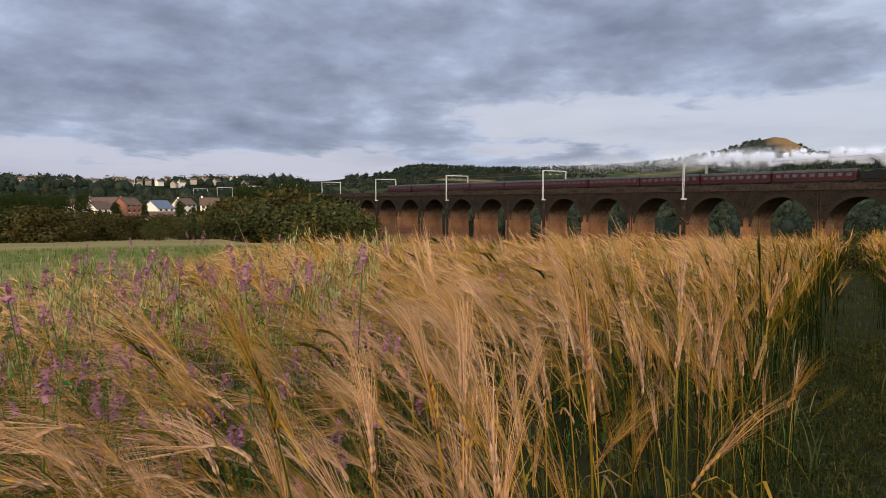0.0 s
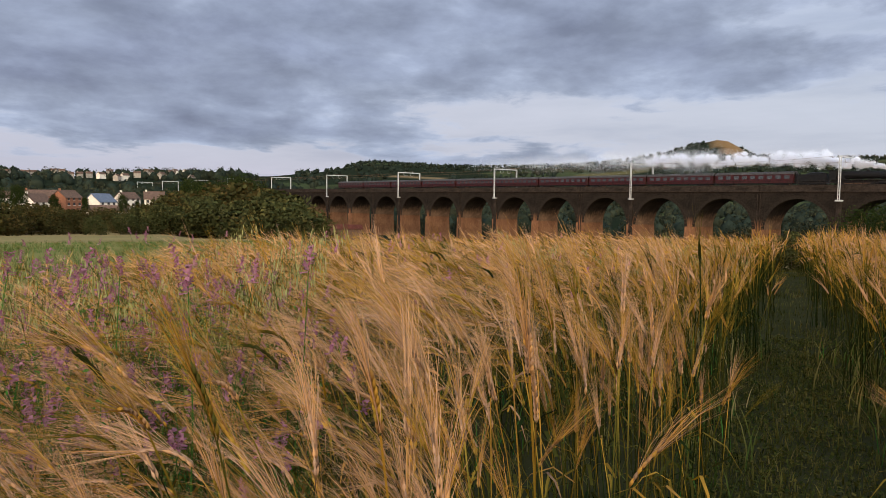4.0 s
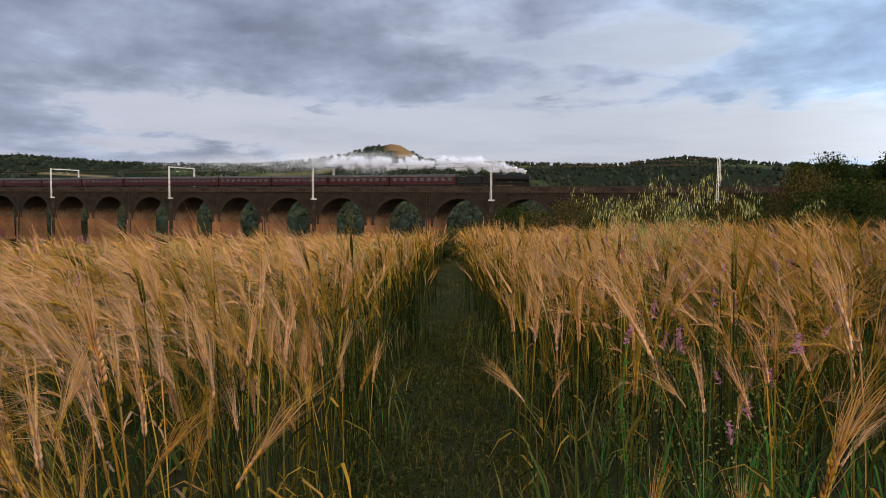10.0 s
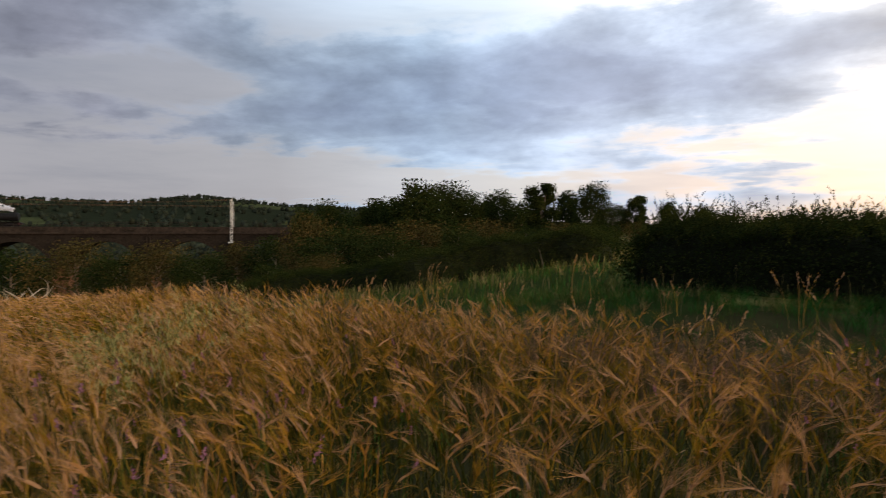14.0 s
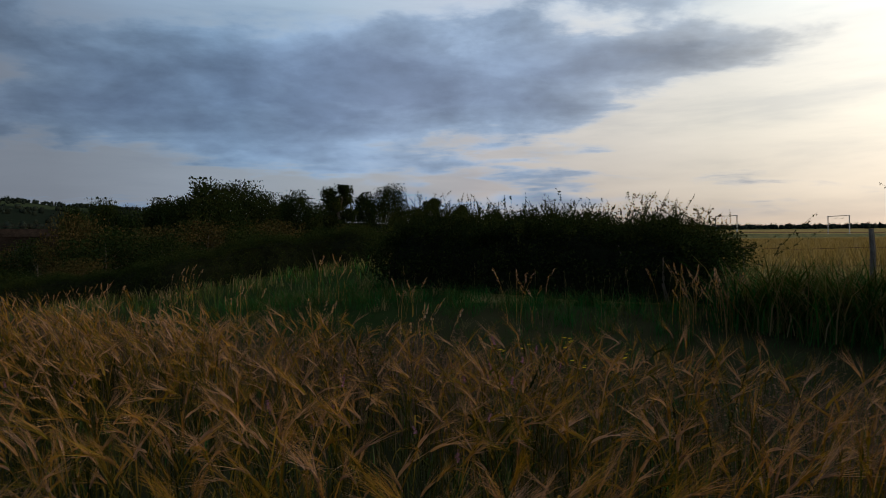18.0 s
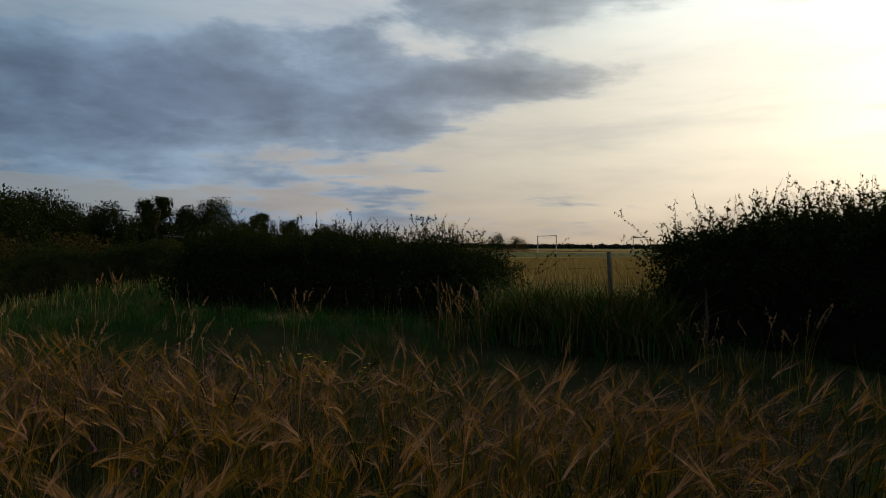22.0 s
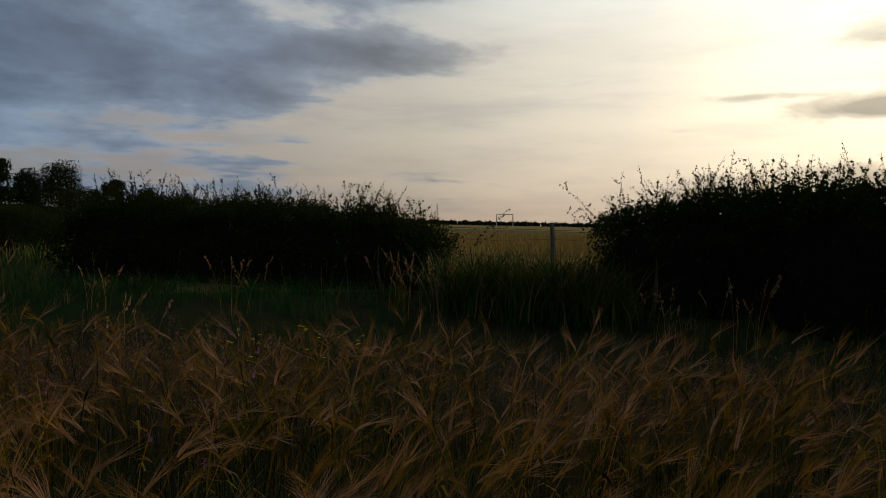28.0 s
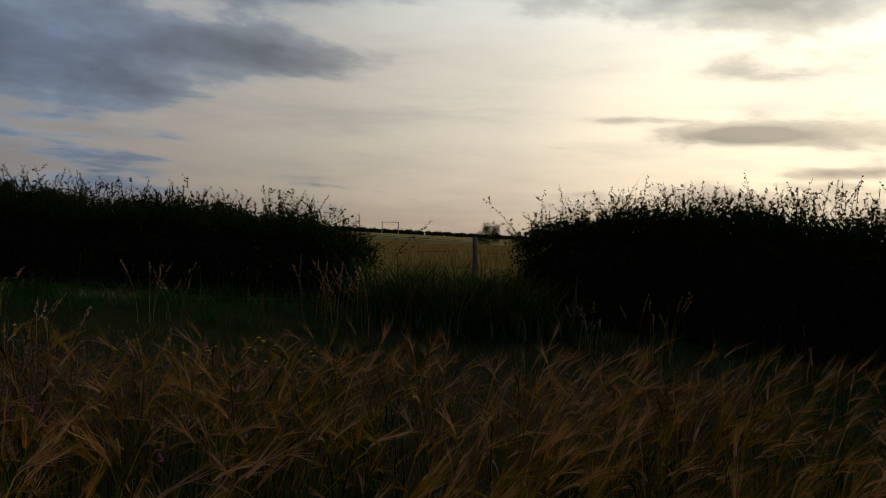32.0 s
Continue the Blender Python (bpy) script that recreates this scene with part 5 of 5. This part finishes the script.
# fence in the gap
fence = thing("fence", "weathered wooden post fence with wire across the gap", "fence", at=(11.13, -5.85, float(land(11.13, -5.85))))
bm = bmesh.new()
tube(bm, [(0, 0, -0.3), (0.01, 0, 0.9), (0.03, 0.01, 2.01 - fence.location.z)], [0.042, 0.038, 0.034], 8)
part("post", bm, WOOD, fence)
for z in (0.4, 0.7, 0.95):
    for tip in ((1.2, 1.5), (-0.9, -1.2)):
        bm = bmesh.new()
        tube(bm, [(0, 0, z), (tip[0] * 0.5, tip[1] * 0.5, z - 0.03), (tip[0], tip[1], z + 0.01)], 0.0028, 4)
        part("wire", bm, RUST, fence)

# ---- town on the slope ----


GREYHARL = mottled("grey_harling", (0.16, 0.14, 0.125), (0.27, 0.24, 0.215), 1.5, bump=0.3)


def house(wide, deep, wall_h, roof_h, wall, roof, az, dist, turn, dz=0.0, chimneys=1, far=False):
    names = {HARL.name: "white harled", GREYHARL.name: "grey harled", BRICKRED.name: "red brick"}
    roofs = {TILE.name: "brown tiled", SLATE.name: "blue slate"}
    ob = thing("house", f"{names[wall.name]} house with a {roofs[roof.name]} roof among trees", "house", "houses of the town")
    bm = bmesh.new()
    box(bm, (-wide / 2, -deep / 2, -2.5), (wide / 2, deep / 2, wall_h))
    for x in (-wide / 2, wide / 2):
        a, b, c = (bm.verts.new((x, y, z)) for y, z in ((-deep / 2, wall_h), (deep / 2, wall_h), (0, wall_h + roof_h)))
        bm.faces.new((a, b, c))
    part("wall", bm, wall, ob)
    bm = bmesh.new()
    over = 0.35
    for s in (-1, 1):
        lo, hi = (deep / 2 + over) * s, 0.0
        z0, z1 = wall_h - over * roof_h / (deep / 2), wall_h + roof_h
        q = [(-wide / 2 - over, lo, z0), (wide / 2 + over, lo, z0), (wide / 2 + over, hi, z1), (-wide / 2 - over, hi, z1)]
        low_, up_ = [bm.verts.new(p) for p in q], [bm.verts.new((p[0], p[1], p[2] + 0.22)) for p in q]
        bm.faces.new(up_)
        bm.faces.new(low_[::-1])
        for k in range(4):
            bm.faces.new((low_[k], low_[(k + 1) % 4], up_[(k + 1) % 4], up_[k]))
    part("roof", bm, roof, ob)
    for n in range(chimneys):
        x = (wide / 2 - 0.8) * (1 if n else -1)
        boxed("chimney", (x - 0.35, -0.35, wall_h + roof_h - 0.6), (x + 0.35, 0.35, wall_h + roof_h + 0.9), wall, ob, 0.04)
    if not far:
        for s in (-1, 1):
            for n in range(max(2, int(wide / 2.6))):
                x = -wide / 2 + (n + 0.5) * wide / max(2, int(wide / 2.6))
                for z in ([1.0, 3.4] if wall_h > 4 else [1.0]):
                    w = boxed("window", (x - 0.6, s * deep / 2 - 0.05, z), (x + 0.6, s * deep / 2 + 0.05, z + 1.2), PANE, ob)
                    boxed("sill", (x - 0.7, s * (deep / 2 + 0.06) - 0.08, z - 0.12), (x + 0.7, s * (deep / 2 + 0.06) + 0.08, z), HARL, w)
    p = at_bearing(az, dist, dz if far else dz - 1.5)
    ob.matrix_world = Matrix.Translation(p) @ Matrix.Rotation(radians(turn), 4, "Z")
    return ob


for row in ((8, 8, 5.0, 3.2, HARL, TILE, -18.7, 330, 20, 2.0, 1), (9, 9, 4.6, 3.4, HARL, SLATE, -22.4, 330, 65, 1.0, 0), (17, 7, 2.8, 2.2, HARL, TILE, -22.0, 300, 5, 0.0, 0), (9, 8, 4.4, 3.0, BRICKRED, TILE, -24.6, 345, 70, 2.5, 1),
            (10, 8, 4.4, 3.2, HARL, TILE, -26.6, 330, 75, 1.0, 1), (14, 8, 4.0, 2.6, BRICKRED, TILE, -26.2, 360, 5, 3.0, 1), (9, 8, 4.0, 2.6, HARL, TILE, -28.6, 350, 10, 2.4, 1), (16, 8, 3.0, 2.4, BRICKRED, TILE, -31.9, 300, 0, 0.6, 0),
            (10, 8, 4.0, 2.8, HARL, TILE, -32.8, 340, 20, 2.6, 1), (20, 7, 2.8, 2.0, HARL, TILE, -17.2, 310, 0, 0.5, 0), (8, 8, 4.2, 3.0, HARL, TILE, -20.6, 350, 60, 2.2, 1), (9, 8, 4.4, 3.0, BRICKRED, TILE, -30.2, 330, 60, 1.0, 1), (14, 7, 2.8, 2.0, HARL, TILE, -31.8, 250, 5, 0.0, 0)):
    house(*row)
for n in range(30):
    house(uni(5, 7.5), 5, uni(1.6, 2.6), 1.7, HARL if uni(0, 1) < 0.25 else GREYHARL, TILE, -33.2 + n * 0.6 + uni(-0.2, 0.2), uni(700, 940), uni(0, 90), 3.5, 1, True)
# rusty-roofed shed below the arches
shed = thing("shed", "long low shed with a rusty red roof below the arches", "shed")
boxed("wall", (-6.5, -3.5, -8), (6.5, 3.5, 1.4), RUST, shed, 0.05)
bm = bmesh.new()
for q in (((-6.8, -3.9, 1.2), (6.8, -3.9, 1.2), (6.8, 0, 2.8), (-6.8, 0, 2.8)), ((-6.8, 3.9, 1.2), (-6.8, 0, 2.8), (6.8, 0, 2.8), (6.8, 3.9, 1.2))):
    bm.faces.new([bm.verts.new(p) for p in q])
bmesh.ops.solidify(bm, geom=bm.faces[:], thickness=0.12)
part("roof", bm, mottled("rusty_sheet", (0.09, 0.028, 0.022), (0.16, 0.055, 0.042), 0.7, bump=0.2), shed)
shed_at = at_bearing(-4.2, 252)
shed.matrix_world = Matrix.Translation((shed_at.x, shed_at.y, -10.6)) @ Matrix.Rotation(radians(6), 4, "Z")

# ---- railway past the viaduct: it bends towards the walk ----


def bend(s):
    return -3.7e-4 * s * s


for k in (1,):
    portal(54.0 * k, DECK - 0.6, 7.4).location += AWAY * bend(54.0 * k)
for bearing, far, turned in ((107.7, 330, -54), (115.1, 372, -62)):
    ob = portal(0.0, 0.0, 8.4)
    ob.matrix_world = Matrix.Translation(at_bearing(bearing, far, 2.4)) @ Matrix.Rotation(radians(turned), 4, "Z")
for y in (WIDE / 2 - 1.7, TRACK):
    for z, sag in ((2.57 + 9.83 - 1.3, 0.0), (2.57 + 9.83 + 0.3, 0.9)):
        bm = bmesh.new()
        pts = []
        for k in range(-10, 0):
            for u in (0, 0.25, 0.5, 0.75):
                pts.append((54.0 * (k + u), y, z - sag * 4 * u * (1 - u)))
        pts.append((0, y, z))
        tube(bm, pts, 0.02, 4)
        ob = tagged(part("overhead_wire", bm, RUST), "thin overhead wire hung between the portals", "wire", "overhead wires")
        ob.matrix_world = Matrix.Translation(along_line(0)) @ Matrix.Rotation(radians(-53.01), 4, "Z")

# ---- steam ----
plume = thing("steam_plume", "long white plume of steam trailing behind the engine", "steam", at=along_line(FRONT - 1.6, TRACK, 9.6), turn=radians(-53.01))



def droplets(soup, centre, spread, count, size, tint):
    """Very small flakes of water, so fine that together they look soft."""
    c = np.clip(rng.normal(0, 1, (count, 3)), -2.2, 2.2) * spread + centre
    a, b = rng.normal(0, size, (count, 3)), rng.normal(0, size, (count, 3))
    v = np.stack([c - a * 0.6, c + b, c + a * 0.6], 1).reshape(-1, 3)
    soup.add(v, np.arange(count * 3).reshape(-1, 3), np.full(count * 3, tint))


# billows that swell, drift up and thin out behind the chimney
dense, fringe, trail = Soup(), Soup(), Soup()
for n in range(190):
    u = uni(0, 1) ** 1.3
    rise = 0.2 + 2.1 * min(1, u * 4) ** 0.7 + 1.3 * u
    swell = 0.30 + 1.05 * min(1, u * 4) ** 0.8
    middle = np.array([-0.3 - 62 * u, rng.normal(0, 0.5) * swell, rise + float(np.clip(rng.normal(0, 0.6), -1.0, 1.2)) * swell])
    r = uni(0.45, 1.0) * swell
    for _ in range(7):
        d = rng.normal(0, 1, 3)
        d /= np.linalg.norm(d)
        droplets(dense, middle + d * r * np.array([1.0, 0.7, 0.7]) * 0.62, r * 0.30 * np.array([1.2, 1, 1]), int(330 * (1.1 - 0.75 * u)), 0.055, uni(0.0, 0.35))
    droplets(fringe, middle + np.array([-0.8, 0, 0.5 * swell]), r * np.array([1.3, 0.9, 0.8]), int(380 * (1.1 - 0.6 * u)), 0.032, 0.3)
for n in range(150):
    u = uni(0, 1)
    middle = np.array([-40 - 95 * u, rng.normal(0, 1.2), 3.4 + 2.0 * u + rng.normal(0, 0.9)])
    r = uni(0.8, 2.0)
    droplets(trail, middle, r * np.array([1.7, 0.9, 0.75]), int(2600 * (1.05 - u) ** 1.3), 0.034, uni(0.2, 0.6))
for piece, cloud in (("dense_steam", dense), ("fringe_steam", fringe), ("trailing_steam", trail)):
    tagged(new(piece, cloud.mesh(piece, STEAM)), kind="stuff").parent = plume

# ---- wild flowers, wild oats and dry stalks ----


def fumitory():
    """Bushy stem with spikes of small purple tube flowers."""
    ob = thing("wildflower", "purple fumitory in flower among the barley", "wildflower", "purple flowers in the crop")
    green, bloom = Soup(), Soup()
    for _ in range(4):
        q, h = uni(0, 6.28), uni(0.7, 1.08)
        way = np.array([math.cos(q), math.sin(q), 0])
        t = np.linspace(0, 1, 5)[:, None]
        p = way * 0.22 * t**1.5 + np.array([0, 0, h]) * t + rng.normal(0, 0.012, (5, 3))
        green.ribbon(p, [0.005, 0.004, 0.004, 0.003, 0.002], [-way[1], way[0], 0], 0.75)
        for _ in range(20):
            leaves(green, p[0] + (p[-1] - p[0]) * uni(0.2, 0.95) + rng.normal(0, 0.03, 3), 0.015, 4, 0.007, uni(0.3, 0.6))
        d = (p[-1] - p[-2]) / np.linalg.norm(p[-1] - p[-2])
        for n in range(26):
            w = n / 26
            c = p[-1] + d * (0.060 * w - 0.02)
            o = rng.normal(0, 1, 3) + d * 0.6
            o /= np.linalg.norm(o)
            length = 0.017 * (1 - 0.5 * w)
            a = np.cross(o, d) * 0.0040
            b = np.cross(o, a)
            b = b / np.linalg.norm(b) * 0.004
            bloom.add([c - a, c + a, c + o * length + a + b, c + o * length - a + b, c + o * length * 1.15], [(0, 1, 2), (0, 2, 3), (3, 2, 4)], [0.1, 0.1, 0.35, 0.35, 1.0])
    for nm, soup, mat in (("greenery", green, GRASS), ("flower_spikes", bloom, PETAL)):
        child = tagged(new(nm if nm == "greenery" else "bloom", soup.mesh(nm, mat)), kind="stuff")
        child.parent = ob
    return ob


def put_copies(kinds, places):
    sizes = []
    for n, (x, y, k, turn) in enumerate(places):
        ob = kinds[n % len(kinds)]
        m = Matrix.Translation((x, y, float(land(x, y)))) @ Matrix.Rotation(turn, 4, "Z")
        if n >= len(kinds):
            copy_thing(ob, m @ Matrix.Diagonal((k / sizes[n % len(kinds)],) * 3 + (1,)))
        else:
            sizes.append(k)
            ob.matrix_world = m @ Matrix.Diagonal((k, k, k, 1))


flowers = []
for az0, az1, d0, d1, n in ((-33, -8, 1.7, 3.4, 84), (-32, 20, 3.5, 9.0, 60), (46, 62, 2.2, 4.0, 8), (40, 70, 4, 9, 20), (70, 100, 5, 8, 5)):
    for _ in range(n):
        a, d = radians(uni(az0, az1)), uni(d0, d1)
        flowers.append((d * math.sin(a), d * math.cos(a), uni(0.85, 1.15), uni(0, 6.28)))
put_copies([fumitory() for _ in range(4)], flowers)


def wild_oat(tall):
    """Thin stem with a nodding open panicle of pale spikelets."""
    ob = thing("wild_oat", "tall wild oat with a nodding pale green panicle", "wild oat", "wild oats above the barley")
    stem, seed = Soup(), Soup()
    for _ in range(4):
        q, h = uni(0, 6.28), tall * uni(0.8, 1.08)
        way = np.array([math.cos(q), math.sin(q), 0])
        t = np.linspace(0, 1, 7)[:, None]
        p = way * h * (0.05 * t + 0.24 * t**5) + np.array([0, 0, h]) * t * (1 - 0.13 * t**5)
        stem.ribbon(p, np.linspace(0.005, 0.0015, 7), [-way[1], way[0], 0], 0.5)
        for n in range(44):
            w = 0.80 + 0.20 * n / 44
            o = np.array([np.interp(w, t[:, 0], p[:, k]) for k in range(3)])
            out = rng.normal(0, 1, 3) * np.array([1, 1, 0.3])
            out /= np.linalg.norm(out)
            reach = uni(0.03, 0.10) * (1.2 - (w - 0.62) * 1.6)
            tip = o + out * reach + np.array([0, 0, 0.02])
            hang = tip + np.array([0, 0, -reach * 0.5])
            stem.ribbon([o, tip, hang], [0.0018, 0.0015, 0.0012], np.cross(out, (0, 0, 1)), 0.45)
            d = np.array([out[0] * 0.25, out[1] * 0.25, -1.0]) * uni(0.026, 0.038)
            a = np.cross(d, rng.normal(0, 1, 3))
            a = a / np.linalg.norm(a) * 0.0030
            b = np.cross(a, d)
            b = b / np.linalg.norm(b) * 0.0022
            seed.add([hang, hang + d * 0.45 + a, hang + d, hang + d * 0.45 - a, hang + d * 0.45 + b, hang + d * 1.5 + a], [(0, 1, 2), (2, 3, 0), (0, 4, 2), (2, 4, 5)], uni(0.15, 0.5))
    for nm, soup, mat in (("stem", stem, GRASS), ("panicle", seed, OAT)):
        child = tagged(new(nm, soup.mesh(nm, mat)), kind="stuff")
        child.parent = ob
    return ob


oats = []
for az, d in ((-29.0, 2.6), (-26.3, 2.4), (-23.2, 2.7), (-20.8, 2.3), (-18.9, 2.6), (-16.8, 2.9), (-15.2, 2.2), (-13.6, 2.5), (-10.8, 2.4), (-8.6, 2.7), (44.4, 5.3), (46.0, 5.6), (46.8, 5.2), (47.7, 5.5), (49.4, 5.4), (50.7, 5.7), (56.5, 7.0), (50.0, 9.0), (-2.2, 6.0), (11.4, 6.6), (12.4, 7.0), (18.2, 7.0), (23.0, 7.4), (25.4, 7.0)):
    oats.append((d * math.sin(radians(az)), d * math.cos(radians(az)), (uni(0.80, 0.86) + 0.05 * (az == -15.2) if az < 0 else uni(1.02, 1.10) if az > 30 else uni(0.80, 0.86)), uni(0, 6.28)))
put_copies([wild_oat(1.66), wild_oat(1.62), wild_oat(1.64)], oats)


def dry_grass(tall):
    """A clump of bleached grass stalks with feathery heads."""
    ob = thing("dry_grass_clump", "clump of tall bleached grass stalks with seed heads", "dry grass", "dry stalks by the hedge")
    s, heads = Soup(), Soup()
    for _ in range(10):
        q, h, o = rng.normal(0.6, 1.4), tall * uni(0.65, 1.05), rng.normal(0, 0.14, 2)
        way = np.array([math.cos(q), math.sin(q), 0])
        t = np.linspace(0, 1, 5)[:, None]
        p = np.array([o[0], o[1], 0]) + way * h * 0.3 * t**2 + np.array([0, 0, h]) * t * (1 - 0.06 * t)
        s.ribbon(p, [0.006, 0.005, 0.004, 0.003, 0.002], [-way[1], way[0], 0], 0.14)
        for n in range(13):
            c = p[-1] + (p[3] - p[4]) * (n / 13) * 0.9 + rng.normal(0, 0.008, 3)
            a = np.cross(rng.normal(0, 1, 3), (0, 0, 1.0)) * 0.006
            heads.add([c - a, c + (p[4] - p[3]) * 0.2, c + a], [(0, 1, 2)], uni(0.0, 0.16))
    for nm, soup in (("stalks", s), ("heads", heads)):
        child = tagged(new({"stalks": "tussock", "heads": "feathery_head"}[nm], soup.mesh(nm, STRAW)), kind="stuff")
        child.parent = ob
    return ob


stalks = [(8.9, -1.0), (9.0, -1.3), (10.9, -3.3), (10.7, -3.7), (11.2, -3.9), (10.3, -3.4), (11.0, -1.2), (12.3, 0.6), (10.0, 0.2), (8.0, -6.6), (8.6, -6.1), (13.5, 4.0), (15, 6), (12.5, 5), (16.5, 8.5), (18, 11), (17, 6.5), (14.5, 2.5), (11.8, 2.0), (7.1, -3.0), (19.5, 8.0), (21, 12)]
put_copies([dry_grass(0.8), dry_grass(0.65), dry_grass(0.9)], [(x, y, uni(0.85, 1.1), uni(0, 6.28)) for x, y in stalks])


def ragwort():
    ob = thing("yellow_flower", "small yellow daisy flowers at the crop's edge", "wildflower", "yellow flowers at the crop edge")
    green = Soup()
    for _ in range(3):
        p = np.array([(0, 0, 0), (rng.normal(0, 0.05), rng.normal(0, 0.05), 0.5), (rng.normal(0, 0.1), rng.normal(0, 0.1), uni(0.9, 1.1))])
        green.ribbon(p, [0.006, 0.005, 0.003], (1, 0, 0), 0.8)
        for _ in range(2):
            c, daisy = p[-1] + rng.normal(0, 0.04, 3), Soup()
            for n in range(9):
                q = n * 0.7
                d = np.array([math.cos(q), math.sin(q), 0.25]) * 0.022
                a = np.array([-math.sin(q), math.cos(q), 0]) * 0.005
                daisy.add([c, c + d * 0.6 + a, c + d, c + d * 0.6 - a], [(0, 1, 2), (2, 3, 0)], 0.3)
            new("flower_head", daisy.mesh("flower_head", YELLOW)).parent = ob
    tagged(new("stem", green.mesh("stem", GRASS)), kind="stuff").parent = ob
    return ob


put_copies([ragwort()], [(7.0, -1.4, 1.0, 0), (7.3, -1.6, 0.9, 1), (7.2, -1.1, 0.92, 2), (7.5, -2.0, 0.85, 3)])

# bleached fallen branch on the bank
dead = thing("fallen_branch", "bleached bare fallen branches on the bank", "branch", at=at_bearing(37.5, 108, 0.0))
for n in range(11):
    bm = bmesh.new()
    q, p = uni(0, 6.28), Vector((uni(-4, 4), uni(-1, 1), uni(0.2, 1.0)))
    pts = [p]
    for k in range(4):
        p = p + Vector((math.cos(q) * uni(0.6, 1.3), math.sin(q) * 0.5, uni(0.1, 0.9)))
        q += uni(-0.6, 0.6)
        pts.append(p)
    tube(bm, pts, [0.14, 0.11, 0.08, 0.05, 0.02], 6)
    part("branch", bm, PALE_BARK, dead)
